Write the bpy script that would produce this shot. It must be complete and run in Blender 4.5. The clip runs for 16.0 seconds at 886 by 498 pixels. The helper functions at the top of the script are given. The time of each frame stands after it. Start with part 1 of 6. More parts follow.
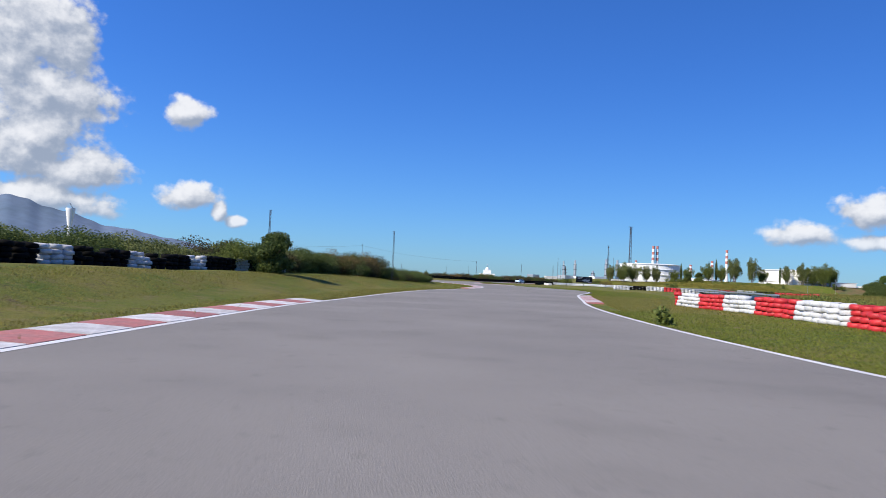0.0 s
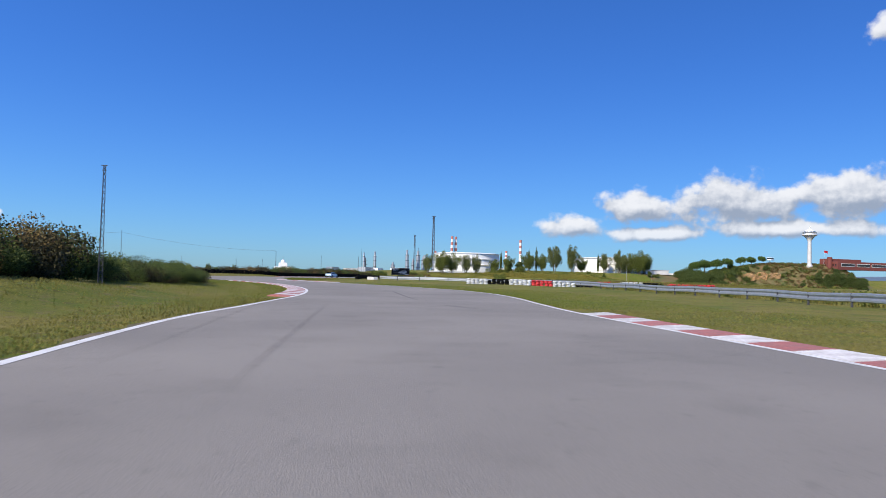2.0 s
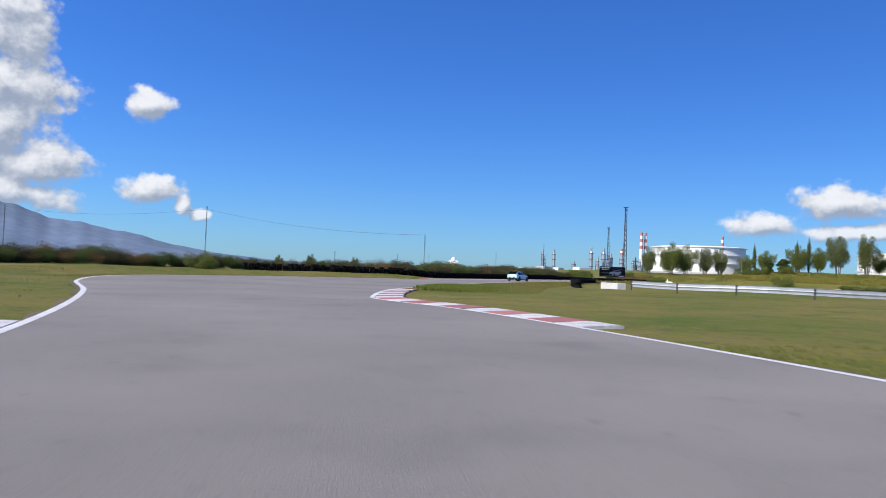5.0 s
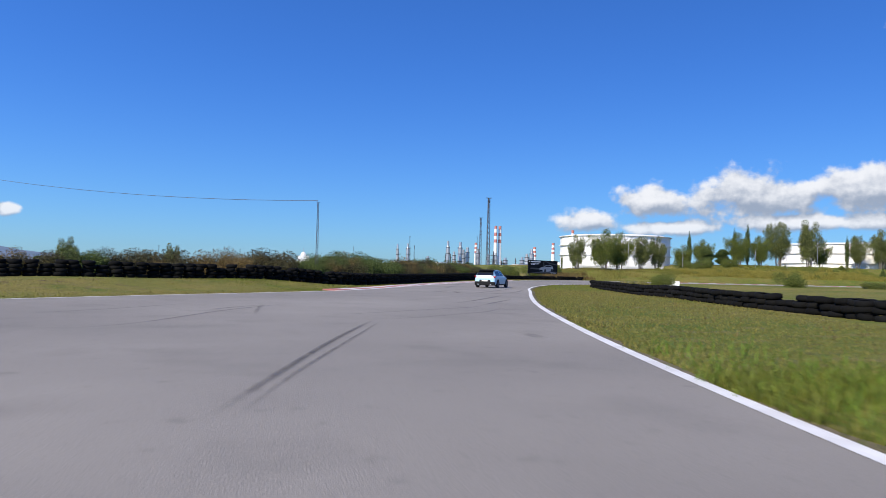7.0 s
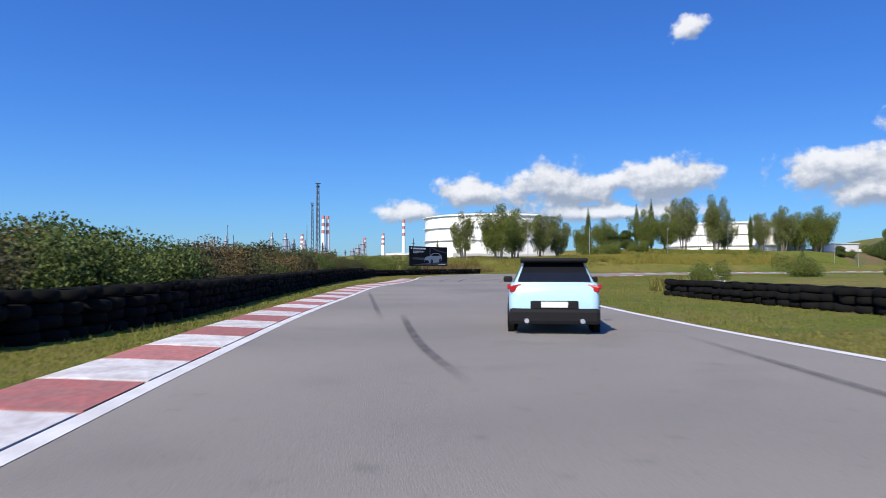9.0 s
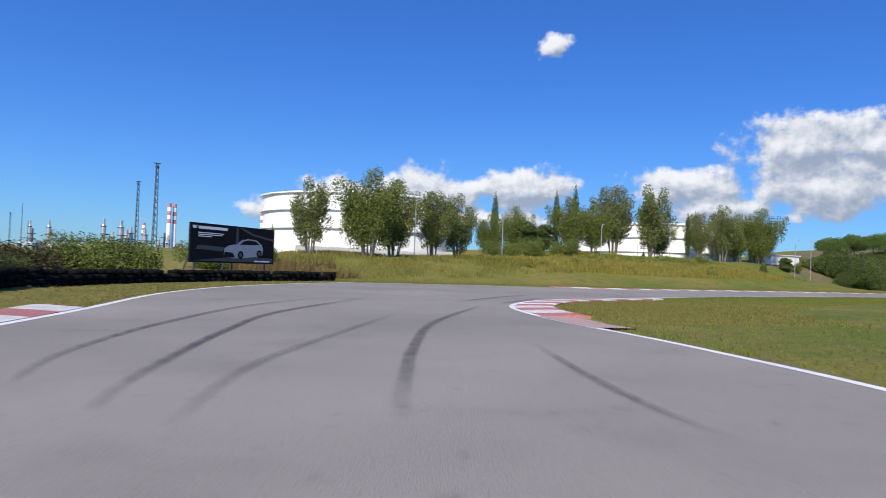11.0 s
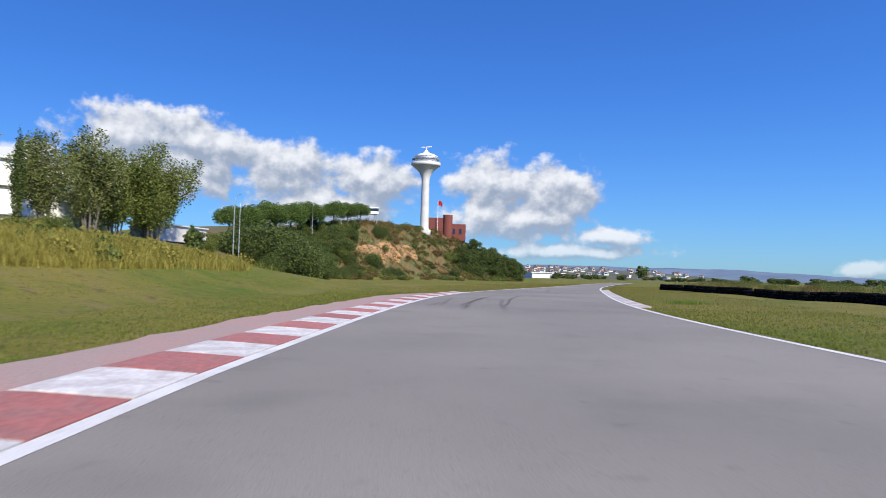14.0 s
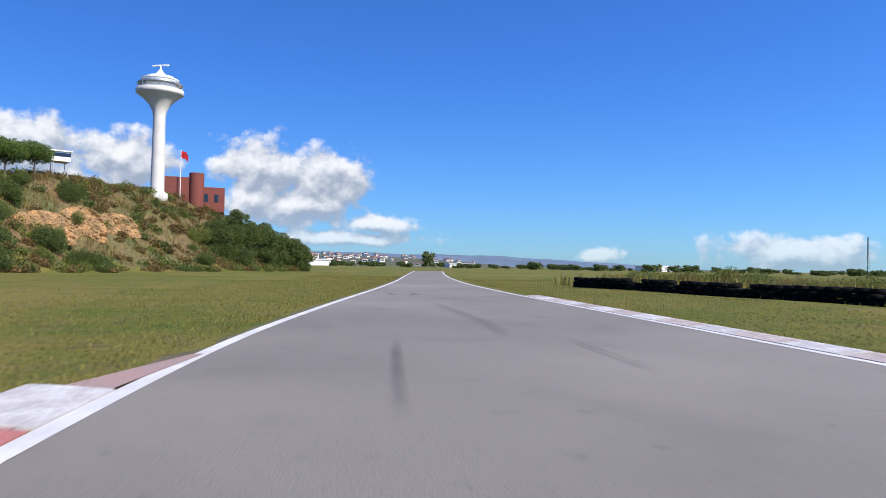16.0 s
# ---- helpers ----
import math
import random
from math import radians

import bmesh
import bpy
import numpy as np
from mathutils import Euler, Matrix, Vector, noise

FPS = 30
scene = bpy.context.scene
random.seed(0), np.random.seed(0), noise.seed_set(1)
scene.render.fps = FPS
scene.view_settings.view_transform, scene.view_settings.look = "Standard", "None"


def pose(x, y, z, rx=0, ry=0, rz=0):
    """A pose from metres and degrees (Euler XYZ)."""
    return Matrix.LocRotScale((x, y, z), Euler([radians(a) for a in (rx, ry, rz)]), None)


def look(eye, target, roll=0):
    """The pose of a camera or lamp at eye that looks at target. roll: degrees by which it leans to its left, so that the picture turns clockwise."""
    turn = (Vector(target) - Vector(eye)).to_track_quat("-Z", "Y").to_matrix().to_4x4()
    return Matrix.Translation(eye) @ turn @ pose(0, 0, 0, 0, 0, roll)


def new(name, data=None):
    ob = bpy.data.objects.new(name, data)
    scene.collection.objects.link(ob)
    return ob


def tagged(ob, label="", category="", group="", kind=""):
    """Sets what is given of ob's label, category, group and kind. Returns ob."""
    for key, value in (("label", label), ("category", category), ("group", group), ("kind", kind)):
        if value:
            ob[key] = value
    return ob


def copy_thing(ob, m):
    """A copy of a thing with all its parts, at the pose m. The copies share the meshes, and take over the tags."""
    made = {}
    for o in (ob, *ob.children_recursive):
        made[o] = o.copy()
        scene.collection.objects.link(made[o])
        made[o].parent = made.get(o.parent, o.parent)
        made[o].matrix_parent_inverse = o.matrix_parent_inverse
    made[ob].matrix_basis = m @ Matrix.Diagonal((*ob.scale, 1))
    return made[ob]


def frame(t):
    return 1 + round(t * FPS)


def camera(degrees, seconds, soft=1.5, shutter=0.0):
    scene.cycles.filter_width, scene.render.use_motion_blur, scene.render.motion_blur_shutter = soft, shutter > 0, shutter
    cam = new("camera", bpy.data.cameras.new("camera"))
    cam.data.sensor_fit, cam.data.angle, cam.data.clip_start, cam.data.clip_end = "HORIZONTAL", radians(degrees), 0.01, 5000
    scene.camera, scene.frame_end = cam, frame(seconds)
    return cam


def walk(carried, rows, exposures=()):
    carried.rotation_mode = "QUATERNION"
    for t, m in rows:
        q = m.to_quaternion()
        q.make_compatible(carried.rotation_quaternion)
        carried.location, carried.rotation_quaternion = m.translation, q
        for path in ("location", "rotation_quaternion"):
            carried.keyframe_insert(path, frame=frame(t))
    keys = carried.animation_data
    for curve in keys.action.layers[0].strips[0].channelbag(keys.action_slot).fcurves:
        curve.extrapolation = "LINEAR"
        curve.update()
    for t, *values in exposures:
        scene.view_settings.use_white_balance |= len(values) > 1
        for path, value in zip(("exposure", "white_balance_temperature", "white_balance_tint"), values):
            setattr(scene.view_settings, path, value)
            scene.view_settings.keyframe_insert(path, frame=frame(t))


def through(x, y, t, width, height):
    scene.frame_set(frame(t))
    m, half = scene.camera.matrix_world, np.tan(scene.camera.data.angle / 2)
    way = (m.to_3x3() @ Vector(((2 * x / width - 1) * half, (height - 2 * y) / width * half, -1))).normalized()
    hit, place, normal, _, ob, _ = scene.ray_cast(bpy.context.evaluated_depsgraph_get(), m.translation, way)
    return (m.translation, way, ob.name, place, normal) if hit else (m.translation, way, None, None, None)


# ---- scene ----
cam = camera(63.0, 16.0, soft=0.8, shutter=0.15)
PATH = [
    (0, (1.20, -0.13, 1.15), (1.27, 19.86, 1.89), 2.56),
    (0.5, (-0.15, 9.63, 1.15), (1.36, 29.56, 1.90), 2.20),
    (1, (-0.74, 19.45, 1.15), (2.15, 39.22, 1.94), 1.97),
    (1.5, (0.05, 29.06, 1.15), (4.72, 48.49, 1.97), 1.90),
    (2, (1.60, 38.57, 1.15), (7.26, 57.74, 1.88), 1.52),
    (2.5, (3.09, 48.09, 1.15), (8.32, 67.38, 1.85), 1.38),
    (3, (4.29, 57.63, 1.15), (8.91, 77.08, 1.87), 2.41),
    (3.5, (5.22, 67.74, 1.15), (8.79, 87.41, 1.88), 2.42),
    (3.7, (5.72, 71.50, 1.15), (8.96, 91.23, 1.85), 2.07),
    (4.3, (8.11, 87.01, 1.15), (10.50, 106.86, 1.81), 2.11),
    (4.8, (9.45, 101.28, 1.15), (10.59, 121.24, 1.74), 2.07),
    (5.3, (8.40, 115.85, 1.15), (9.33, 135.82, 1.69), 2.13),
    (5.8, (7.48, 129.32, 1.15), (9.33, 149.22, 1.67), 2.13),
    (6, (7.49, 133.08, 1.15), (9.90, 152.93, 1.64), 2.08),
    (6.5, (6.92, 142.90, 1.15), (10.78, 162.52, 1.65), 1.64),
    (7, (6.85, 152.59, 1.15), (12.12, 171.88, 1.73), 1.42),
    (7.5, (7.79, 162.54, 1.15), (14.54, 181.36, 1.76), 1.21),
    (8, (9.67, 172.12, 1.15), (17.59, 190.48, 1.61), 0.75),
    (8.5, (12.08, 181.63, 1.15), (20.92, 199.56, 1.74), 0.78),
    (8.7, (13.36, 185.22, 1.15), (22.64, 202.93, 1.63), 0.21),
    (9.4, (18.63, 197.13, 1.15), (28.81, 214.33, 1.64), 0.49),
    (10.1, (25.70, 208.63, 1.15), (36.69, 225.34, 1.65), 1.01),
    (10.8, (33.99, 219.31, 1.15), (46.14, 235.19, 1.65), 1.76),
    (11, (36.24, 222.38, 1.15), (49.05, 237.72, 1.66), 2.10),
    (11.5, (41.81, 229.69, 1.15), (56.63, 243.11, 1.63), 2.36),
    (12, (48.33, 236.14, 1.15), (64.89, 247.34, 1.67), 2.42),
    (12.5, (56.33, 242.31, 1.15), (74.58, 250.48, 1.70), 2.45),
    (13, (64.80, 246.84, 1.15), (84.04, 252.26, 1.74), 2.25),
    (13.5, (73.84, 249.97, 1.15), (93.65, 252.59, 1.84), 1.73),
    (14, (83.16, 251.87, 1.15), (103.15, 251.94, 1.82), 1.52),
    (14.5, (92.63, 252.69, 1.15), (112.52, 250.68, 1.82), 1.10),
    (15, (102.11, 252.61, 1.15), (121.74, 248.82, 1.75), 1.23),
    (15.5, (111.51, 251.49, 1.15), (130.83, 246.34, 1.69), 1.36),
    (16, (120.84, 249.87, 1.15), (139.87, 243.74, 1.60), 1.13),
]

walk(cam, [(t, look(eye, target, roll)) for t, eye, target, roll in PATH], [(0.0, 0.31), (6.0, 0.33), (12.0, 0.36), (14.0, 0.38), (16.0, 0.45)])

# ---------------------------------------------------------------- light
SUN_WAY = Vector((-0.66, -0.45, 0.62)).normalized()
world = bpy.data.worlds.new("world")
scene.world = world
world.use_nodes = True
wn = world.node_tree.nodes
sky = wn.new("ShaderNodeTexSky")
sky.sky_type = "NISHITA"
sky.sun_disc = False
sky.sun_elevation = math.asin(SUN_WAY.z)
sky.sun_rotation = math.atan2(SUN_WAY.x, SUN_WAY.y)
sky.altitude, sky.air_density, sky.dust_density, sky.ozone_density = 0, 1.0, 0.15, 4.0


def node(kind, op=None, **sockets):
    """A node of the sky, with numbers or links given by the socket's place (s0, s1, ...)."""
    n = wn.new(kind)
    if op:
        n.operation = op
    for k, v in sockets.items():
        if hasattr(v, "is_output"):
            world.node_tree.links.new(v, n.inputs[int(k[1:])])
        else:
            n.inputs[int(k[1:])].default_value = v
    return n


# fair-weather clouds: bearing, elevation, half width, half height, in degrees
CLOUDS = [(-30, 15, 4.6, 3.6), (-28.6, 11.3, 4.6, 3.0), (-30, 8, 4.8, 3.0), (-27, 6, 3.6, 1.8), (-29, 4.2, 5.2, 1.3), (-19.6, 11.2, 1.9, 1.1), (-19.2, 5.2, 2.4, 1.1),
          (-17.1, 4.2, 0.7, 0.8), (-15.9, 3.5, 0.8, 0.55), (26.5, 4.3, 2.8, 1.0), (31.3, 5.6, 3.0, 1.4), (38.5, 5.9, 4.6, 1.9), (46, 6.3, 4.4, 1.7)]
CLOUDS += [(42, 4.0, 8, 0.7), (33, 3.6, 4, 0.6), (48.2, 17.3, 1.75, 0.85), (58.5, 6.6, 4.6, 1.8), (61, 5, 5, 1.2), (66, 9.3, 4.3, 2.8), (71, 9, 4.6, 2.7), (68, 6.2, 5.5, 2),
           (77.5, 7.8, 4, 2.4), (83.5, 7.2, 4.2, 2.4)]
CLOUDS += [(80, 5, 7, 1.8), (93.5, 7.2, 3.4, 2.8), (98, 6.5, 4.3, 2.6), (95, 4.4, 6.5, 1.8), (102.5, 3.1, 3.2, 0.9), (100, 1.9, 7, 0.7), (134, 1.3, 7, 1.5), (120.3, 1.0, 1.8, 0.8)]


def cloud_field(p, wobble):
    """Distance from the nearest cloud's middle, 1 at its rim."""
    best = None
    for az, el, w, h in CLOUDS:
        d = node("ShaderNodeVectorMath", "MULTIPLY_ADD", s0=p, s1=(1 / w, 1 / h, 0), s2=(-az / w, -el / h, 0)).outputs[0]
        d = node("ShaderNodeVectorMath", "LENGTH", s0=d).outputs["Value"]
        best = d if best is None else node("ShaderNodeMath", "SMOOTH_MIN", s0=best, s1=d, s2=0.25).outputs[0]
    return node("ShaderNodeMath", "MULTIPLY_ADD", s0=wobble, s1=-2.0, s2=best).outputs[0]


ray = wn.new("ShaderNodeTexCoord").outputs["Generated"]
xyz = node("ShaderNodeSeparateXYZ", s0=ray).outputs
az = node("ShaderNodeMath", "ARCTAN2", s0=xyz[0], s1=xyz[1]).outputs[0]
el = node("ShaderNodeMath", "ARCSINE", s0=xyz[2]).outputs[0]
deg = node("ShaderNodeVectorMath", "SCALE", s0=node("ShaderNodeCombineXYZ", s0=az, s1=el).outputs[0], s3=57.2958).outputs[0]
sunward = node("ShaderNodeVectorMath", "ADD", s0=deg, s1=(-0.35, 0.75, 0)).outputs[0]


def billows(p):
    n = node("ShaderNodeTexNoise", s0=node("ShaderNodeVectorMath", "MULTIPLY", s0=p, s1=(1.0, 1.2, 0)).outputs[0])
    n.inputs["Scale"].default_value, n.inputs["Detail"].default_value, n.inputs["Roughness"].default_value = 0.42, 7, 0.5
    f = node("ShaderNodeTexNoise", s0=p)
    f.inputs["Scale"].default_value, f.inputs["Detail"].default_value, f.inputs["Roughness"].default_value = 1.9, 4, 0.5
    fine = node("ShaderNodeMath", "MULTIPLY_ADD", s0=f.outputs[0], s1=0.2, s2=-0.6).outputs[0]
    return node("ShaderNodeMath", "ADD", s0=n.outputs[0], s1=fine).outputs[0]


def fade(v, a, b, lo=0.0, hi=1.0):
    n = node("ShaderNodeMapRange", s0=v, s1=a, s2=b, s3=lo, s4=hi)
    n.interpolation_type = "SMOOTHSTEP"
    return n.outputs[0]


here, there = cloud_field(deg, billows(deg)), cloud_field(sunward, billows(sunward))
cover = node("ShaderNodeMath", "MULTIPLY", s0=fade(here, 0.62, 1.12, 1.0, 0.0), s1=fade(el, 0.0, 0.085, 0.5, 0.97)).outputs[0]
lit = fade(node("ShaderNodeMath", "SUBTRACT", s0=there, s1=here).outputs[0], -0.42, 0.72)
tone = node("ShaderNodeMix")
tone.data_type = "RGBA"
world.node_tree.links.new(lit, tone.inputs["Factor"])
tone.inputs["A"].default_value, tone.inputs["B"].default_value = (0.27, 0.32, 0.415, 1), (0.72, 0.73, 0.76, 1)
blue = node("ShaderNodeMix")
blue.data_type, blue.blend_type = "RGBA", "MULTIPLY"
blue.inputs["Factor"].default_value = 1.0
air = node("ShaderNodeMix")
air.data_type = "RGBA"
air.inputs["A"].default_value, air.inputs["B"].default_value = (0.47, 0.83, 1.38, 1), (0.36, 0.76, 1.46, 1)
world.node_tree.links.new(fade(el, 0.0, 0.3), air.inputs["Factor"])
world.node_tree.links.new(air.outputs["Result"], blue.inputs["B"])
world.node_tree.links.new(sky.outputs[0], blue.inputs["A"])
clear = wn["Background"]
clear.inputs["Strength"].default_value = 0.07
glow = node("ShaderNodeVectorMath", "DOT_PRODUCT", s0=ray, s1=tuple(SUN_WAY)).outputs["Value"]
bright = node("ShaderNodeVectorMath", "SCALE", s0=blue.outputs["Result"], s3=fade(glow, -0.85, 0.35, 0.88, 1.5)).outputs[0]
world.node_tree.links.new(bright, clear.inputs["Color"])
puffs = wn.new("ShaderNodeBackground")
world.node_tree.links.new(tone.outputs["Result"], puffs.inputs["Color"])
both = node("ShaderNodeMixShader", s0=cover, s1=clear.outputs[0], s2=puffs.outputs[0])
world.node_tree.links.new(both.outputs[0], wn["World Output"].inputs["Surface"])
sun_data = bpy.data.lights.new("sun", "SUN")
sun_data.energy, sun_data.angle, sun_data.color = 5.0, radians(0.53), (1.0, 0.925, 0.79)
sun = new("sun", sun_data)
sun.matrix_world = look(SUN_WAY * 100, (0, 0, 0))

# ---------------------------------------------------------------- materials
def mat(name, color, rough=0.8, vary=0.25, scale=3.0, fine=40.0, bump=0.15, metal=0.0, second=None, per_piece=0.0, spec=0.4):
    """Principled surface with noise at two scales; second: a colour that comes through in patches."""
    m = bpy.data.materials.new(name)
    m.use_nodes = True
    nt = m.node_tree
    n, l = nt.nodes, nt.links
    b = n["Principled BSDF"]
    b.inputs["Roughness"].default_value, b.inputs["Metallic"].default_value = rough, metal
    b.inputs["Specular IOR Level"].default_value = spec
    co = n.new("ShaderNodeTexCoord")
    big, small = n.new("ShaderNodeTexNoise"), n.new("ShaderNodeTexNoise")
    big.inputs["Scale"].default_value, small.inputs["Scale"].default_value = scale, fine
    big.inputs["Detail"].default_value, small.inputs["Detail"].default_value = 6, 4
    l.new(co.outputs["Object"], big.inputs["Vector"])
    l.new(co.outputs["Object"], small.inputs["Vector"])
    ramp = n.new("ShaderNodeValToRGB")
    c = Vector(color)
    d = Vector(second) if second else c * (1 - vary)
    ramp.color_ramp.elements[0].position, ramp.color_ramp.elements[1].position = 0.36, 0.66
    ramp.color_ramp.elements[0].color, ramp.color_ramp.elements[1].color = (*d, 1), (*c, 1)
    l.new(big.outputs["Fac"], ramp.inputs["Fac"])
    mul = n.new("ShaderNodeMix")
    mul.data_type, mul.blend_type = "RGBA", "MULTIPLY"
    mul.inputs["Factor"].default_value = 1.0
    r2 = n.new("ShaderNodeMapRange")
    r2.inputs["From Min"].default_value, r2.inputs["From Max"].default_value = 0.3, 0.7
    r2.inputs["To Min"].default_value, r2.inputs["To Max"].default_value = 1 - vary, 1 + vary * 0.5
    l.new(small.outputs["Fac"], r2.inputs["Value"])
    l.new(ramp.outputs["Color"], mul.inputs["A"])
    l.new(r2.outputs["Result"], mul.inputs["B"])
    out = mul.outputs["Result"]
    if per_piece:
        info, r3, m3 = n.new("ShaderNodeObjectInfo"), n.new("ShaderNodeMapRange"), n.new("ShaderNodeMix")
        r3.inputs["To Min"].default_value, r3.inputs["To Max"].default_value = 1 - per_piece, 1 + per_piece
        m3.data_type, m3.blend_type = "RGBA", "MULTIPLY"
        m3.inputs["Factor"].default_value = 1.0
        l.new(info.outputs["Random"], r3.inputs["Value"])
        l.new(out, m3.inputs["A"])
        l.new(r3.outputs["Result"], m3.inputs["B"])
        out = m3.outputs["Result"]
    l.new(out, b.inputs["Base Color"])
    if bump:
        bp = n.new("ShaderNodeBump")
        bp.inputs["Strength"].default_value, bp.inputs["Distance"].default_value = bump, 0.03
        l.new(small.outputs["Fac"], bp.inputs["Height"])
        l.new(bp.outputs["Normal"], b.inputs["Normal"])
    return m


def leaf_mat(name, dark, light, through=0.35):
    """Foliage: each leaf or clump its own tint, some light comes through."""
    m = bpy.data.materials.new(name)
    m.use_nodes = True
    n, l = m.node_tree.nodes, m.node_tree.links
    b = n["Principled BSDF"]
    b.inputs["Roughness"].default_value = 0.6
    b.inputs["Specular IOR Level"].default_value = 0.25
    geo, ramp = n.new("ShaderNodeNewGeometry"), n.new("ShaderNodeValToRGB")
    ramp.color_ramp.elements[0].color, ramp.color_ramp.elements[1].color = (*dark, 1), (*light, 1)
    l.new(geo.outputs["Random Per Island"], ramp.inputs["Fac"])
    l.new(ramp.outputs["Color"], b.inputs["Base Color"])
    tr, mix = n.new("ShaderNodeBsdfTranslucent"), n.new("ShaderNodeMixShader")
    l.new(ramp.outputs["Color"], tr.inputs["Color"])
    mix.inputs["Fac"].default_value = through
    l.new(b.outputs[0], mix.inputs[1])
    l.new(tr.outputs[0], mix.inputs[2])
    l.new(mix.outputs[0], n["Material Output"].inputs["Surface"])
    return m




def asphalt_mat():
    """Old asphalt: pale aggregate grain, broad darker patches, faint rubbered streaks and small stains."""
    m = mat("asphalt", (0.281, 0.255, 0.224), 0.88, 0.26, 0.16, 70, 0.3, second=(0.222, 0.202, 0.179))
    n, l = m.node_tree.nodes, m.node_tree.links
    b = n["Principled BSDF"]
    base = b.inputs["Base Color"].links[0].from_socket
    co = n.new("ShaderNodeTexCoord").outputs["Object"]
    for scale, detail, lo, hi, dark in ((0.55, 9, 0.55, 0.75, 0.84), (3.2, 9, 0.62, 0.74, 0.8), (22.0, 3, 0.6, 0.75, 0.72), (0.07, 4, 0.4, 0.65, 0.93)):
        tex, rng, mul = n.new("ShaderNodeTexNoise"), n.new("ShaderNodeMapRange"), n.new("ShaderNodeMix")
        tex.inputs["Scale"].default_value, tex.inputs["Detail"].default_value = scale, detail
        l.new(co, tex.inputs["Vector"])
        rng.inputs["From Min"].default_value, rng.inputs["From Max"].default_value = lo, hi
        rng.inputs["To Min"].default_value, rng.inputs["To Max"].default_value = 1.0, dark
        l.new(tex.outputs["Fac"], rng.inputs["Value"])
        mul.data_type, mul.blend_type = "RGBA", "MULTIPLY"
        mul.inputs["Factor"].default_value = 1.0
        l.new(base, mul.inputs["A"])
        l.new(rng.outputs["Result"], mul.inputs["B"])
        base = mul.outputs["Result"]
    l.new(base, b.inputs["Base Color"])
    return m


ASPHALT = asphalt_mat()


def turf_mat():
    """Mown turf: green and straw patches at three scales, with bare brown soil showing through."""
    m = bpy.data.materials.new("grass_soil")
    m.use_nodes = True
    n, l = m.node_tree.nodes, m.node_tree.links
    b = n["Principled BSDF"]
    b.inputs["Roughness"].default_value, b.inputs["Specular IOR Level"].default_value = 0.95, 0.2
    co = n.new("ShaderNodeTexCoord").outputs["Object"]

    def field(scale, detail, lo, hi):
        tex, rng = n.new("ShaderNodeTexNoise"), n.new("ShaderNodeMapRange")
        tex.inputs["Scale"].default_value, tex.inputs["Detail"].default_value, tex.inputs["Roughness"].default_value = scale, detail, 0.6
        l.new(co, tex.inputs["Vector"])
        rng.inputs["From Min"].default_value, rng.inputs["From Max"].default_value = lo, hi
        l.new(tex.outputs["Fac"], rng.inputs["Value"])
        return rng.outputs["Result"]

    def over(base, colour, fac):
        mix = n.new("ShaderNodeMix")
        mix.data_type = "RGBA"
        l.new(fac, mix.inputs["Factor"])
        if isinstance(base, tuple):
            mix.inputs["A"].default_value = (*base, 1)
        else:
            l.new(base, mix.inputs["A"])
        mix.inputs["B"].default_value = (*colour, 1)
        return mix.outputs["Result"]

    c = over((0.118, 0.145, 0.018), (0.218, 0.18, 0.044), field(0.085, 5, 0.36, 0.6))
    c = over(c, (0.082, 0.13, 0.012), field(0.45, 6, 0.5, 0.72))
    c = over(c, (0.21, 0.16, 0.07), field(1.1, 8, 0.54, 0.72))
    c = over(c, (0.115, 0.08, 0.042), field(1.7, 8, 0.58, 0.7))
    c = over(c, (0.045, 0.07, 0.010), field(7.0, 6, 0.52, 0.8))
    fine, mul = field(38.0, 4, 0.3, 0.7), n.new("ShaderNodeMix")
    shade = n.new("ShaderNodeMapRange")
    shade.inputs["To Min"].default_value, shade.inputs["To Max"].default_value = 0.62, 1.25
    l.new(fine, shade.inputs["Value"])
    mul.data_type, mul.blend_type = "RGBA", "MULTIPLY"
    mul.inputs["Factor"].default_value = 1.0
    l.new(c, mul.inputs["A"])
    l.new(shade.outputs["Result"], mul.inputs["B"])
    l.new(mul.outputs["Result"], b.inputs["Base Color"])
    bp = n.new("ShaderNodeBump")
    bp.inputs["Strength"].default_value, bp.inputs["Distance"].default_value = 0.8, 0.05
    l.new(field(11.0, 8, 0.25, 0.75), bp.inputs["Height"])
    l.new(bp.outputs["Normal"], b.inputs["Normal"])
    return m


GRASS_SOIL = turf_mat()
WHITE_PAINT = mat("white_road_paint", (0.74, 0.73, 0.71), 0.7, 0.12, 1.3, 25, 0.1, second=(0.6, 0.58, 0.56))
KERB_WHITE = mat("kerb_white", (0.72, 0.70, 0.68), 0.75, 0.2, 2.2, 14, 0.25, second=(0.50, 0.46, 0.44), per_piece=0.1)
KERB_FADED = mat("kerb_faded", (0.58, 0.50, 0.46), 0.8, 0.25, 2.2, 14, 0.25, second=(0.44, 0.36, 0.33), per_piece=0.15)
KERB_RED = mat("kerb_red", (0.47, 0.15, 0.13), 0.75, 0.25, 2.2, 14, 0.25, second=(0.36, 0.17, 0.15), per_piece=0.14)
PINK_CONCRETE = mat("pink_concrete", (0.42, 0.26, 0.23), 0.85, 0.15, 0.7, 20, 0.2, second=(0.36, 0.27, 0.24))
RUBBER = mat("tyre_rubber", (0.006, 0.0058, 0.0055), 0.9, 0.3, 3, 30, 0.2, per_piece=0.4, spec=0.15)
TYRE_WHITE = mat("white_painted_tyre", (0.60, 0.60, 0.60), 0.6, 0.2, 4, 30, 0.15, per_piece=0.12)
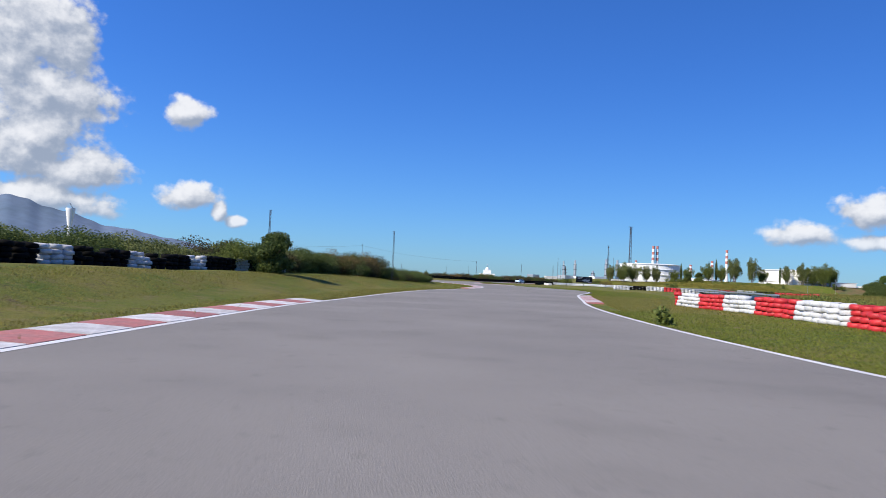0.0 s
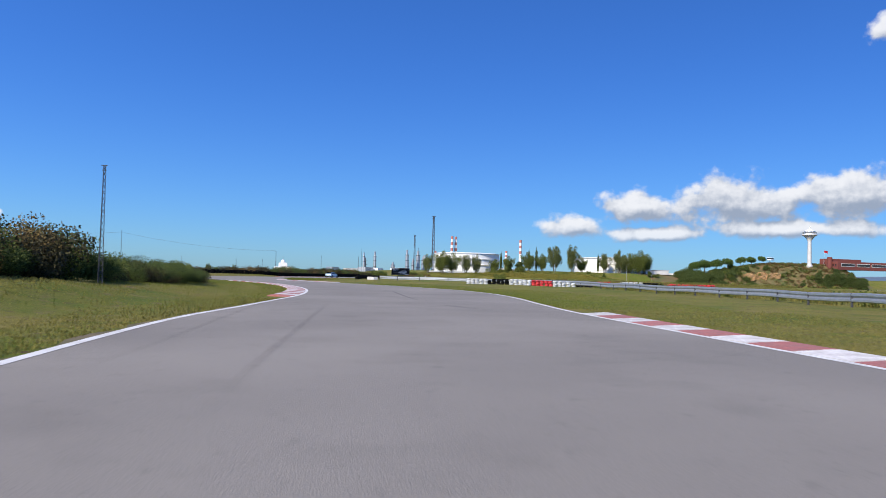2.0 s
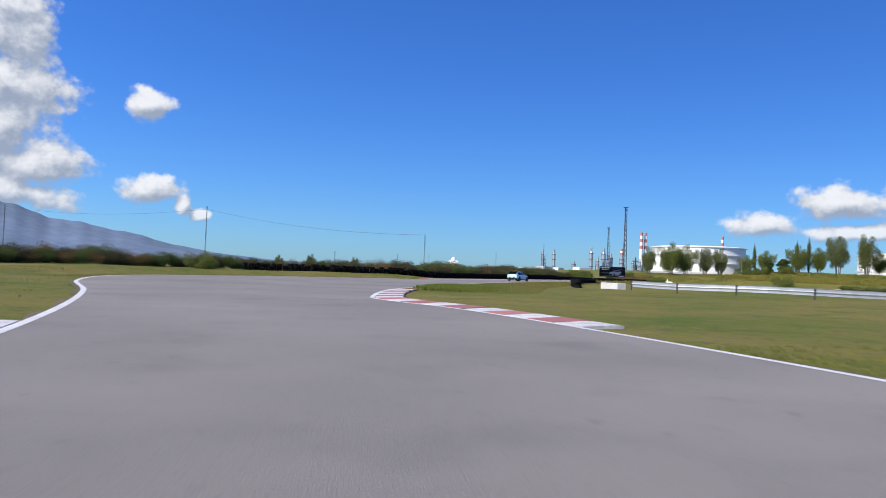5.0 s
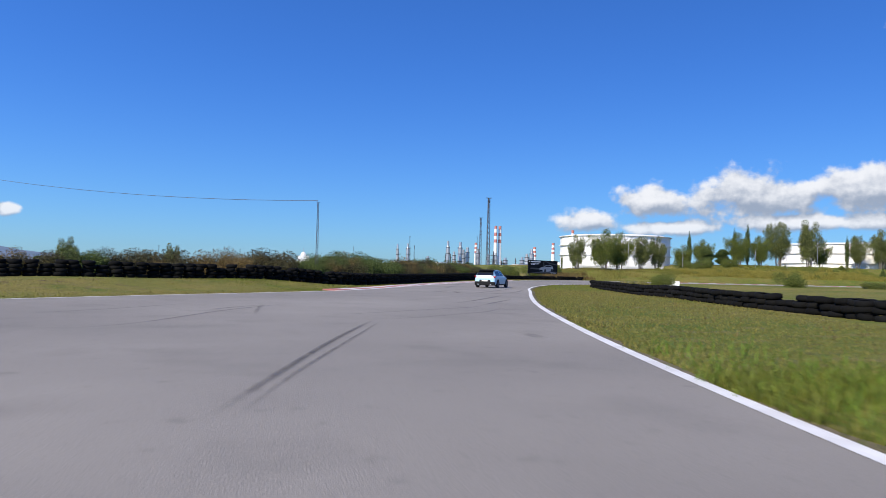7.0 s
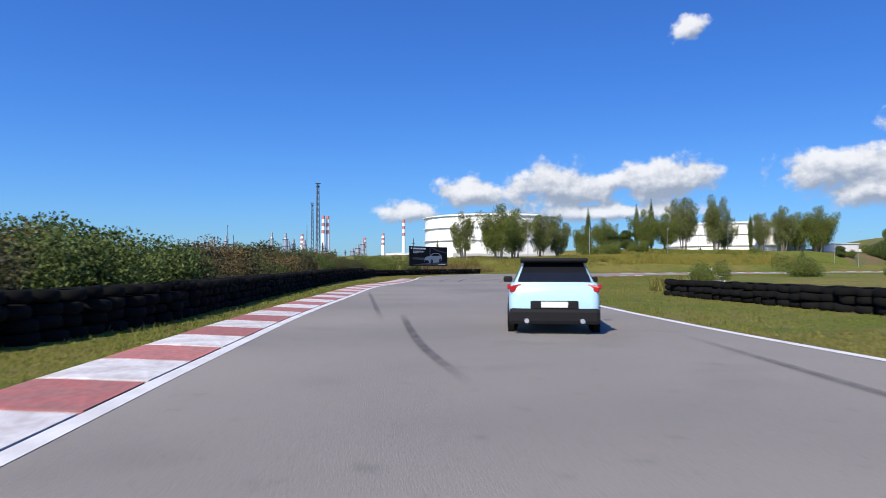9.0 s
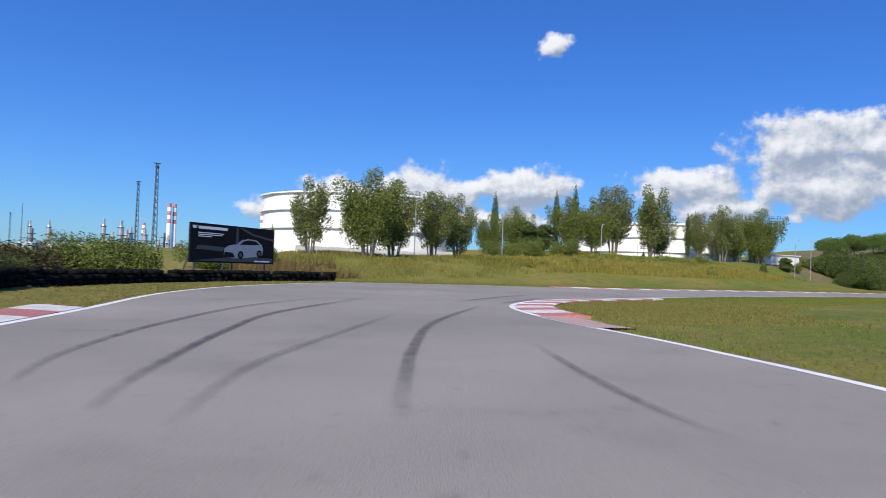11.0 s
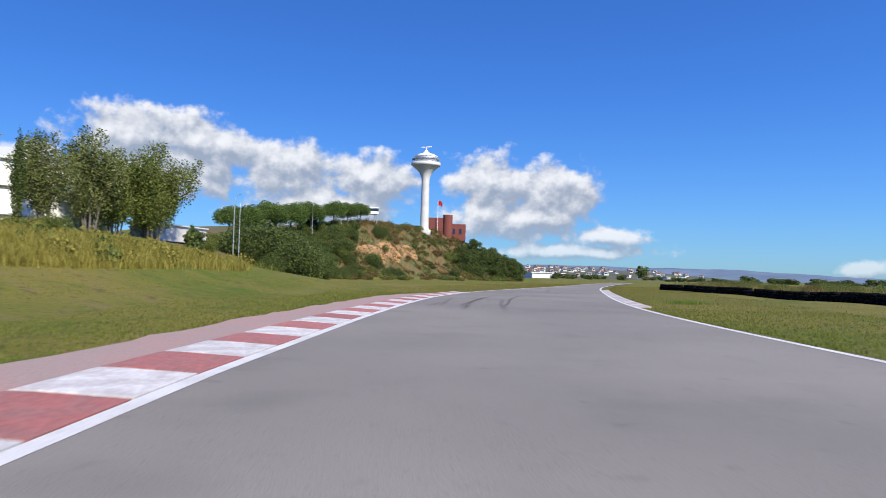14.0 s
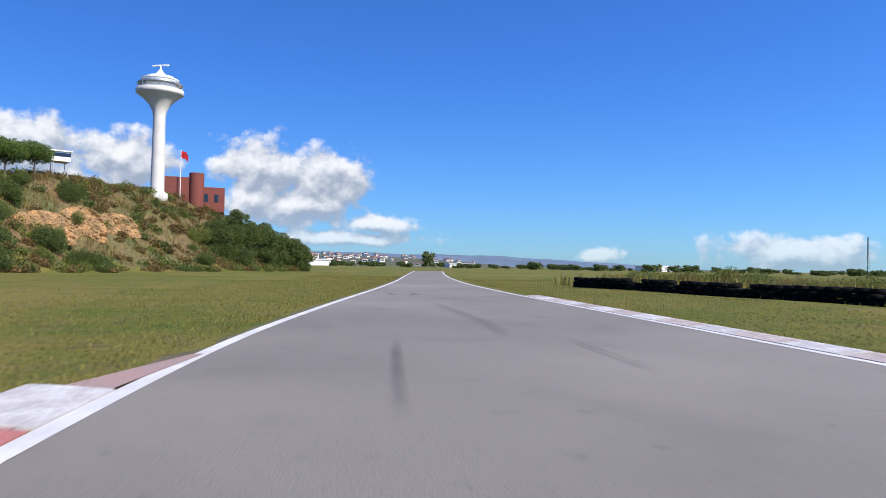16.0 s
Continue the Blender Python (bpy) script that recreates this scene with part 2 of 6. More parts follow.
TYRE_RED = mat("red_painted_tyre", (0.55, 0.03, 0.035), 0.55, 0.18, 4, 30, 0.15, per_piece=0.15)
STEEL = mat("galvanised_steel", (0.5, 0.51, 0.52), 0.45, 0.15, 2, 20, 0.05, metal=0.7)
DARK_STEEL = mat("weathered_steel", (0.09, 0.09, 0.10), 0.6, 0.25, 3, 20, 0.1, metal=0.3)
TANK_WHITE = mat("tank_white", (0.84, 0.83, 0.81), 0.5, 0.05, 0.25, 3, 0.05, second=(0.79, 0.77, 0.74))
CONCRETE = mat("pale_concrete", (0.62, 0.60, 0.57), 0.85, 0.12, 0.5, 8, 0.15, second=(0.53, 0.51, 0.48))
BRICK_RED = mat("red_brick", (0.20, 0.052, 0.038), 0.85, 0.2, 1.2, 14, 0.15, second=(0.16, 0.05, 0.04))
PALE_BARK = mat("pale_bark", (0.20, 0.175, 0.14), 0.9, 0.3, 6, 30, 0.4)
BARK = mat("bark", (0.16, 0.13, 0.10), 0.9, 0.3, 6, 30, 0.4)
CLIFF = mat("ochre_cliff", (0.46, 0.265, 0.115), 0.95, 0.4, 0.9, 4.5, 1.0, second=(0.25, 0.16, 0.08))
DIRT = mat("worn_dirt", (0.16, 0.125, 0.07), 0.95, 0.35, 0.9, 12, 0.6, second=(0.11, 0.10, 0.045))
HILL_SOIL = mat("dry_hillside", (0.17, 0.108, 0.05), 0.95, 0.35, 0.35, 3, 0.8, second=(0.10, 0.11, 0.035))
GLASS_DARK = mat("dark_glass", (0.012, 0.013, 0.016), 0.08, 0.1, 2, 10, 0.0, spec=0.6)
LEAF_GREEN = leaf_mat("leaf_green", (0.045, 0.07, 0.012), (0.25, 0.28, 0.065), 0.4)
LEAF_DARK = leaf_mat("leaf_dark", (0.03, 0.052, 0.012), (0.15, 0.19, 0.05), 0.35)
LEAF_POPLAR = leaf_mat("leaf_poplar", (0.038, 0.056, 0.014), (0.27, 0.29, 0.095), 0.38)
LEAF_PINE = leaf_mat("leaf_pine", (0.032, 0.066, 0.012), (0.17, 0.245, 0.055), 0.38)
LEAF_BRAMBLE = leaf_mat("leaf_bramble", (0.018, 0.017, 0.008), (0.115, 0.10, 0.04), 0.25)
LEAF_DRY = leaf_mat("leaf_dry", (0.07, 0.045, 0.016), (0.27, 0.19, 0.07))
LEAF_WEED = leaf_mat("leaf_weed", (0.18, 0.16, 0.025), (0.42, 0.365, 0.085), 0.45)
GRASS_BLADE = leaf_mat("grass_blade", (0.11, 0.105, 0.02), (0.36, 0.31, 0.085), 0.5)
GRASS_LUSH = leaf_mat("grass_lush", (0.09, 0.11, 0.016), (0.28, 0.30, 0.05), 0.5)


# ---------------------------------------------------------------- building helpers
def curve_through(points, step=1.0):
    """A smooth line through the points of a plan, sampled about every step metres."""
    p = [Vector((*q, 0)) for q in points]
    p = [p[0] * 2 - p[1], *p, p[-1] * 2 - p[-2]]
    out = []
    for a, b, c, d in zip(p, p[1:], p[2:], p[3:]):
        n = max(1, int((c - b).length / step))
        for i in range(n):
            u = i / n
            out.append(0.5 * (2 * b + (c - a) * u + (2 * a - 5 * b + 4 * c - d) * u * u + (3 * b - a - 3 * c + d) * u ** 3))
    return out + [p[-2]]


def link_mesh(name, bm, material, parent=None, smooth=False):
    me = bpy.data.meshes.new(name)
    bm.to_mesh(me)
    bm.free()
    if smooth:
        me.polygons.foreach_set("use_smooth", [True] * len(me.polygons))
    for k in (material if isinstance(material, (list, tuple)) else [material]):
        me.materials.append(k)
    ob = new(name, me)
    ob.parent = parent
    return ob


def part(name, bm, material, parent, label="", smooth=False):
    ob = link_mesh(name, bm, material, parent, smooth)
    return tagged(ob, label) if label else ob


def piece(name, me, parent, m=Matrix()):
    """One more object on a shared mesh."""
    ob = new(name, me)
    ob.parent = parent
    ob.matrix_basis = m
    return ob


def empty(name, place=(0, 0, 0), turn=0.0):
    ob = new(name)
    ob.matrix_basis = pose(*place, 0, 0, turn)
    ob.empty_display_size = 0.2
    return ob


def box(bm, size, m=Matrix(), bevel=0.0):
    r = bmesh.ops.create_cube(bm, size=1.0, matrix=m @ Matrix.Diagonal((*size, 1)))
    if bevel:
        es = list({e for v in r["verts"] for e in v.link_edges})
        bmesh.ops.bevel(bm, geom=es, offset=bevel, segments=2, affect="EDGES", profile=0.6)
    return r


def tube(bm, r1, r2, h, m=Matrix(), seg=16):
    return bmesh.ops.create_cone(bm, cap_ends=True, segments=seg, radius1=r1, radius2=r2, depth=h, matrix=m @ Matrix.Translation((0, 0, h / 2)))


def beam(bm, a, b, r, seg=6):
    a, b = Vector(a), Vector(b)
    q = (b - a).to_track_quat("Z", "Y").to_matrix().to_4x4()
    return tube(bm, r, r, (b - a).length, Matrix.Translation(a) @ q, seg)


def lathe(bm, profile, seg=32):
    """Turns (radius, height) pairs round the z axis."""
    rings = []
    for r, z in profile:
        rings.append([bm.verts.new((r * math.cos(2 * math.pi * i / seg), r * math.sin(2 * math.pi * i / seg), z)) for i in range(seg)])
    for a, b in zip(rings, rings[1:]):
        for i in range(seg):
            bm.faces.new((a[i], a[(i + 1) % seg], b[(i + 1) % seg], b[i]))
    bm.faces.new(rings[-1])
    bm.faces.new(rings[0][::-1])


def ribbon(bm, line, inner, outer, z0, z1=None, uneven=0.0):
    """A strip beside a line: from inner to outer metres to its left."""
    z1 = z0 if z1 is None else z1
    prev = None
    for i, p in enumerate(line):
        t = (line[min(i + 1, len(line) - 1)] - line[max(i - 1, 0)]).normalized()
        nrm = Vector((-t.y, t.x, 0))
        j = uneven * (random.random() - 0.5)
        a, b = bm.verts.new(p + nrm * inner + Vector((0, 0, z0))), bm.verts.new(p + nrm * (outer + j) + Vector((0, 0, z1)))
        if prev:
            f = (prev[0], a, b, prev[1]) if outer > inner else (prev[1], b, a, prev[0])
            bm.faces.new(f)
        prev = (a, b)


# ---------------------------------------------------------------- plan of the track
LEFT = [(-4.6, -60.0), (-4.4, -20.0), (-4.2, -0.0), (-4.0, 9.9), (-3.8, 17.0), (-3.5, 23.0), (-3.0, 28.0), (-2.3, 35.0), (-1.6, 42.0), (-0.7, 49.1), (0.5, 56.5), (2.2, 63.1), (3.5, 68.4), (4.8, 73.7), (5.8, 79.6), (6.6, 87.5), (6.7, 96.0), (6.2, 104.1), (4.9, 112.1), (2.0, 122.3), (-1.8, 132.5), (-6.5, 142.6), (-9.3, 152.4), (-8.9, 160.4), (-6.1, 165.9), (-3.2, 171.4), (0.2, 176.0)]
LEFT += [(4.0, 180.3), (7.8, 184.3), (11.7, 188.9), (14.4, 193.6), (17.0, 198.9), (20.6, 206.1), (25.1, 214.4), (30.2, 223.6), (34.8, 230.1), (39.6, 237.7), (44.3, 245.9), (49.6, 252.4), (55.5, 257.3), (61.0, 260.5), (67.0, 259.9), (74.1, 257.9), (81.9, 254.8), (92.0, 254.3), (102.0, 253.8), (112.1, 253.0), (120.1, 252.0), (130.2, 249.9), (140.2, 246.9), (155.2, 242.0), (171.2, 237.0), (200.2, 228.5), (250.2, 213.6)]
RIGHT = [(7.6, -60.0), (7.9, -20.0), (7.7, 5.0), (7.4, 12.0), (7.4, 19.9), (7.9, 28.9), (8.8, 37.0), (10.0, 44.0), (11.5, 53.0), (13.0, 61.0), (14.8, 68.2), (16.7, 75.1), (18.3, 82.3), (19.0, 88.0), (19.1, 95.0), (17.7, 104.0), (14.3, 118.2), (11.0, 128.0), (8.2, 133.2), (7.9, 137.0), (8.0, 141.0), (8.3, 144.6), (8.9, 147.9), (9.7, 151.2), (10.8, 156.3), (12.6, 163.1)]
RIGHT += [(14.8, 170.3), (17.2, 177.4), (20.1, 185.0), (23.0, 192.2), (26.1, 199.9), (30.5, 208.7), (36.2, 217.5), (43.3, 223.2), (47.0, 228.9), (49.3, 233.8), (52.0, 237.9), (54.8, 240.3), (58.2, 242.0), (62.5, 242.8), (70.0, 244.0), (80.0, 244.9), (92.0, 245.3), (102.1, 245.1), (111.1, 244.4), (120.2, 243.1), (130.3, 241.3), (141.5, 239.2), (155.6, 236.3), (171.7, 232.3), (200.5, 223.9), (250.4, 208.2)]
left_line, right_line = curve_through(LEFT), curve_through(RIGHT)
EL = np.array([p[:2] for p in left_line])
ER = np.array([p[:2] for p in right_line])
RING = np.concatenate([EL, ER[::-1]])


def road_gap(x, y):
    """Metres from the asphalt's edge (negative on it), and whether the left edge is the nearer."""
    q = np.stack([np.ravel(x), np.ravel(y)], -1)
    dl, dr = np.full(len(q), 1e9), np.full(len(q), 1e9)
    for e, d in ((EL, dl), (ER, dr)):
        for i in range(0, len(e), 40):
            np.minimum(d, np.sqrt(((q[:, None] - e[None, i:i + 40]) ** 2).sum(-1)).min(1), out=d)
    inside = np.zeros(len(q), bool)
    a, b = RING, np.roll(RING, -1, 0)
    for (ax, ay), (bx, by) in zip(a, b):
        if ay != by:
            hit = ((ay > q[:, 1]) != (by > q[:, 1])) & (q[:, 0] < (bx - ax) * (q[:, 1] - ay) / (by - ay) + ax)
            inside ^= hit
    d = np.minimum(dl, dr)
    return np.where(inside, -d, d), dl < dr


def rise(v, a, b):
    u = np.clip((v - a) / (b - a), 0, 1)
    return u * u * (3 - 2 * u)


HILL_A, HILL_B = np.array([158.0, 274.0]), np.array([213.0, 239.5])


def terrain(x, y):
    x, y = np.asarray(x, float), np.asarray(y, float)
    shape = x.shape
    g, left = road_gap(x, y)
    x, y = np.ravel(x), np.ravel(y)
    out = np.where(g < 0, -0.06, -0.03)
    wob = 0.12 * np.sin(x * 0.31 + 1.3 * np.sin(y * 0.17)) * np.cos(y * 0.27 + np.sin(x * 0.11))
    verge = rise(g, 3.0, 9.0)
    first = 1 - 0.6 * rise(y, 58, 82) - 0.4 * rise(y, 95, 125)
    out = out + verge * (0.06 + wob * 0.6)
    out = out + np.where(left, first * rise(g, 3.0, 8.5) * 0.85, 0)
    out = out + np.where(left & (y > 120) & (y < 250) & (x < 46), rise(g, 3.0, 7.5) * 0.35, 0)
    out = out + np.where(left, rise(x, 48, 70) * (y > 240) * (1 - rise(x, 120, 146) * (1 - rise(y, 268, 281))) * (rise(g, 6, 16) * 2.0 + rise(g, 14, 30) * 1.7 * rise(x, 86, 104)), 0)
    u = HILL_B - HILL_A
    ln = np.hypot(*u)
    u = u / ln
    s = (x - HILL_A[0]) * u[0] + (y - HILL_A[1]) * u[1]
    n = -((x - HILL_A[0]) * u[1] - (y - HILL_A[1]) * u[0])
    lump = 0.5 * np.sin(s * 0.55) + 0.4 * np.sin(s * 1.3 + n * 0.4)
    top = 4.4 + 4.3 * rise(s, 8, 40)
    hill = top * rise(n + lump, 0, 12) * rise(s, -8, 8) * (1 - rise(s - 0.25 * n, 56, 72)) * (1 - rise(n, 60, 110))
    out = np.where(hill > 0.05, np.maximum(out, hill), out)
    far = np.hypot(x - 60, y - 150)
    out = np.where(far > 420, out * 0.2 - 0.4, out)
    return out.reshape(shape)


def ground_z(x, y):
    return float(terrain(np.array([x]), np.array([y]))[0])


# ---------------------------------------------------------------- ground, road
def axis(lo, hi, step, reach):
    a = list(np.arange(lo, hi + step, step))
    d, up = step, a[-1]
    while up < reach:
        d *= 1.35
        up += d
        a.append(up)
    d, dn = step, a[0]
    while dn > -reach:
        d *= 1.35
        dn -= d
        a.insert(0, dn)
    return np.array(a)


def make_ground():
    xs, ys = axis(-70, 260, 2.0, 4700), axis(-50, 330, 2.0, 4700)
    gx, gy = np.meshgrid(xs, ys)
    gz = terrain(gx, gy)
    nx, ny = len(xs), len(ys)
    v = np.stack([gx.ravel(), gy.ravel(), gz.ravel()], -1)
    i = (np.arange(ny - 1)[:, None] * nx + np.arange(nx - 1)[None]).ravel()
    f = np.stack([i, i + 1, i + nx + 1, i + nx], -1)
    me = bpy.data.meshes.new("ground")
    me.from_pydata(v.tolist(), [], f.tolist())
    me.polygons.foreach_set("use_smooth", [True] * len(me.polygons))
    me.materials.append(GRASS_SOIL)
    me.materials.append(HILL_SOIL)
    c = v[f].mean(1)
    hill = (c[:, 0] > 152) & (c[:, 0] < 235) & (c[:, 1] > 232) & (c[:, 1] < 300) & (c[:, 2] > 0.7)
    me.polygons.foreach_set("material_index", hill.astype(np.int32).tolist())
    tagged(new("ground", me), "mown grass with bare and yellowed patches round the race track", "ground", kind="structure")


make_ground()


def make_road():
    """Asphalt between the two edges, as one strip of triangles."""
    a, b = left_line, right_line
    v = [tuple(p) for p in a] + [tuple(p) for p in b]
    i = j = 0
    f = []
    while i < len(a) - 1 or j < len(b) - 1:
        if j == len(b) - 1 or (i < len(a) - 1 and (a[i + 1] - b[j]).length < (a[i] - b[j + 1]).length):
            f.append((i, len(a) + j, i + 1))
            i += 1
        else:
            f.append((i, len(a) + j, len(a) + j + 1))
            j += 1
    me = bpy.data.meshes.new("road")
    me.from_pydata(v, [], f)
    me.materials.append(ASPHALT)
    tagged(new("road", me), "worn grey asphalt of a wide race track", "road", kind="structure")


make_road()


def nearest(line, p):
    return min(range(len(line)), key=lambda i: (line[i].x - p[0]) ** 2 + (line[i].y - p[1]) ** 2)


def make_edge_line(name, line, side):
    bm = bmesh.new()
    ribbon(bm, line, 0.13 * side, -0.05 * side, 0.005)
    tagged(link_mesh(name, bm, WHITE_PAINT), "solid white painted line along the asphalt's edge", "road marking", kind="structure")


make_edge_line("edge_line_left", left_line, 1)
make_edge_line("edge_line_right", right_line, -1)


def make_dirt(name, line, side):
    """Bare trodden soil between asphalt and grass, of uneven width."""
    bm = bmesh.new()
    ribbon(bm, line, -0.05 * side, 0.3 * side, -0.006, -0.02, 0.35)
    for f in bm.faces:
        f.normal_update()
        if f.normal.z < 0:
            f.normal_flip()
    tagged(link_mesh(name, bm, DIRT), "strip of bare brown soil along the asphalt", "soil", kind="structure")


make_dirt("ground_soil_left", left_line, 1)
make_dirt("ground_soil_right", right_line, -1)


def kerb_block_mesh(length, width, material):
    """A kerb stone lying along +y, rising outwards (+x) from the asphalt."""
    bm = bmesh.new()
    prof = [(0.0, -0.08), (0.0, 0.012), (width * 0.18, 0.022), (width * 0.7, 0.05), (width * 0.92, 0.052), (width, 0.03), (width, -0.08)]
    a = [bm.verts.new((x, 0.006, z)) for x, z in prof]
    b = [bm.verts.new((x, length - 0.006, z)) for x, z in prof]
    for i in range(len(prof)):
        j = (i + 1) % len(prof)
        bm.faces.new((a[i], a[j], b[j], b[i]))
    bm.faces.new(a)
    bm.faces.new(b[::-1])
    bmesh.ops.recalc_face_normals(bm, faces=bm.faces)
    me = bpy.data.meshes.new("kerb_stone")
    bm.to_mesh(me)
    bm.free()
    me.materials.append(material)
    return me


def make_kerb(line, a, b, side, width, length, label, swap=0, second=None, taper=1.0):
    """Alternating stones along an edge line between two places of the plan; side 1: left of the line; taper: the last one's share of the width."""
    i, j = nearest(line, a), nearest(line, b)
    fine, run = [], 0.0
    for p, q in zip(line[i:j], line[i + 1:j + 1]):
        n = 10
        fine += [p.lerp(q, k / n) for k in range(n)]
    kerb = tagged(empty("kerb"), label, "kerb", "kerbs", "structure")
    mw, mr = kerb_block_mesh(length, width, KERB_WHITE), kerb_block_mesh(length, width, second or KERB_RED)
    k, last = 0, 0
    for idx in range(1, len(fine)):
        if (fine[idx] - fine[last]).length >= length:
            p, q = fine[last], fine[idx]
            t = (q - p).normalized()
            out = Vector((-t.y, t.x, 0)) * side
            narrow = 1 + (taper - 1) * idx / len(fine)
            m = Matrix.Translation(p + out * 0.15) @ Matrix((out * narrow, t, Vector((0, 0, 1)))).transposed().to_4x4()
            piece("kerb_stone", mw if (k + swap) % 2 else mr, kerb, m)
            k, last = k + 1, idx
    return kerb


K = "low concrete kerb painted in alternating red and white blocks beside the asphalt"
make_kerb(left_line, (-5.4, -14), (-2.8, 28.6), 1, 1.15, 1.45, K)
make_kerb(right_line, (9.3, 40), (12.9, 61), -1, 0.95, 1.45, K)
make_kerb(left_line, (4.3, 72.3), (1.5, 121), 1, 1.1, 1.45, K)
make_kerb(right_line, (12, 122), (7.2, 147.2), -1, 1.1, 1.2, K, 1)
make_kerb(left_line, (12.6, 188), (41, 241), 1, 1.1, 1.4, K)
make_kerb(right_line, (49.9, 235.2), (66.5, 244.1), -1, 1.25, 1.15, K)
make_kerb(left_line, (76, 257.4), (129, 250.2), 1, 1.3, 1.5, K, taper=0.6)
make_kerb(right_line, (112, 243.2), (148, 235.3), -1, 0.55, 1.5, "low worn concrete kerb with faded paint beside the asphalt", 0, KERB_FADED)


def make_apron(name, line, a, b, side, inner, outer, label):
    bm = bmesh.new()
    seg = line[nearest(line, a):nearest(line, b) + 1]
    prev = None
    for i, p in enumerate(seg):
        t = (seg[min(i + 1, len(seg) - 1)] - seg[max(i - 1, 0)]).normalized()
        n = Vector((-t.y, t.x, 0)) * side
        k = min(1.0, 5 * (i + 1) / len(seg), 5 * (len(seg) - i) / len(seg))
        near = inner * min(1.0, 4 * (len(seg) - 1 - i) / len(seg))
        w = near + (outer - inner) * k + random.uniform(-0.12, 0.12) * k
        v = [bm.verts.new(p + n * q + Vector((0, 0, z))) for q, z in ((near, 0.012), (w, 0.004), (w + 0.05, -0.06))]
        if prev:
            for m in (0, 1):
                bm.faces.new((prev[m], v[m], v[m + 1], prev[m + 1]))
        prev = v
    bmesh.ops.recalc_face_normals(bm, faces=bm.faces)
    for f in bm.faces:
        if f.normal.z < 0:
            f.normal_flip()
    tagged(link_mesh(name, bm, PINK_CONCRETE), label, "pavement", kind="structure")


make_apron("pavement_apron", left_line, (80, 256), (130, 250), 1, 0.9, 2.5, "faded pink concrete strip behind the kerb")
make_apron("pavement_apron_2", right_line, (48.3, 232.2), (49.9, 235.2), -1, 0.0, 1.0, "broken pinkish concrete edge behind the kerb")


# ---------------------------------------------------------------- tyres
def tyre_mesh(name, material, r=0.31, w=0.2, seg=14):
    bm = bmesh.new()
    prof = [(r * 0.62, -w * 0.38), (r * 0.80, -w * 0.5), (r * 0.97, -w * 0.34), (r, 0), (r * 0.97, w * 0.34), (r * 0.80, w * 0.5), (r * 0.62, w * 0.38)]
    rings = [[bm.verts.new((q * math.cos(2 * math.pi * i / seg), q * math.sin(2 * math.pi * i / seg), z)) for q, z in prof] for i in range(seg)]
    for i in range(seg):
        a, b = rings[i], rings[(i + 1) % seg]
        for k in range(len(prof) - 1):
            bm.faces.new((a[k], b[k], b[k + 1], a[k + 1]))
    me = bpy.data.meshes.new(name)
    bm.to_mesh(me)
    bm.free()
    me.polygons.foreach_set("use_smooth", [True] * len(me.polygons))
    me.materials.append(material)
    return me


TYRE_B, TYRE_W, TYRE_R = tyre_mesh("tyre", RUBBER), tyre_mesh("tyre", TYRE_WHITE), tyre_mesh("tyre", TYRE_RED)


def tyre_row(name, points, layers, label, pick=lambda k, s: TYRE_B, limit=300, gap=0.6, rows=1):
    """Stacks of tyres in a row; past the limit the tyres are joined into one part."""
    line = curve_through(points, 0.05)
    wall = tagged(empty(name, (*points[0], 0)), label, "tyre wall", "tyre walls")
    base = Matrix.Translation((-points[0][0], -points[0][1], 0))
    spots, last = [], line[0]
    for i, p in enumerate(line):
        if (p - last).length >= gap:
            last = p
            t = (line[min(i + 1, len(line) - 1)] - line[i - 1]).normalized()
            for r in range(rows):
                spots.append(p + Vector((-t.y, t.x, 0)) * 0.58 * r)
    rest, n = [], 0
    zs = terrain(np.array([s.x for s in spots]), np.array([s.y for s in spots]))
    for k, (s, z) in enumerate(zip(spots, zs)):
        for j in range(layers if random.random() > 0.12 else layers - 1):
            m = base @ pose(s.x + random.uniform(-0.08, 0.08), s.y + random.uniform(-0.08, 0.08), z + 0.09 + j * 0.2, random.uniform(-6, 6), random.uniform(-6, 6), random.uniform(0, 90))
            if pick(k, j) is None:
                continue
            if n < limit:
                piece("tyre", pick(k, j), wall, m)
            else:
                rest.append((pick(k, j), m))
            n += 1
    if rest:
        vs, fs, at = [], [], 0
        for me, m in rest:
            co = np.empty(len(me.vertices) * 3)
            me.vertices.foreach_get("co", co)
            co = co.reshape(-1, 3) @ np.array(m.to_3x3()).T + np.array(m.translation)
            vs.append(co)
            fs += [[v + at for v in p.vertices] for p in me.polygons]
            at += len(co)
        me = bpy.data.meshes.new("tyres")
        me.from_pydata(np.concatenate(vs).tolist(), [], fs)
        me.polygons.foreach_set("use_smooth", [True] * len(me.polygons))
        me.materials.append(rest[0][0].materials[0])
        ob = new("tyres", me)
        ob.parent = wall
        tagged(ob, kind="stuff")
    return wall


def red_white(n):
    return lambda k, j: TYRE_R if (k // n) % 2 else TYRE_W


tyre_row("tyre_wall", [(15.2, 2), (15.2, 14), (15.4, 26), (15.8, 44)], 4, "low wall of stacked tyres painted in red and white sections", red_white(6))


def mixed(k, j):
    s = (k // 5) % 7
    return (TYRE_W, TYRE_B, TYRE_W, TYRE_R, TYRE_W, TYRE_B, TYRE_R)[s] if k < 45 else TYRE_R


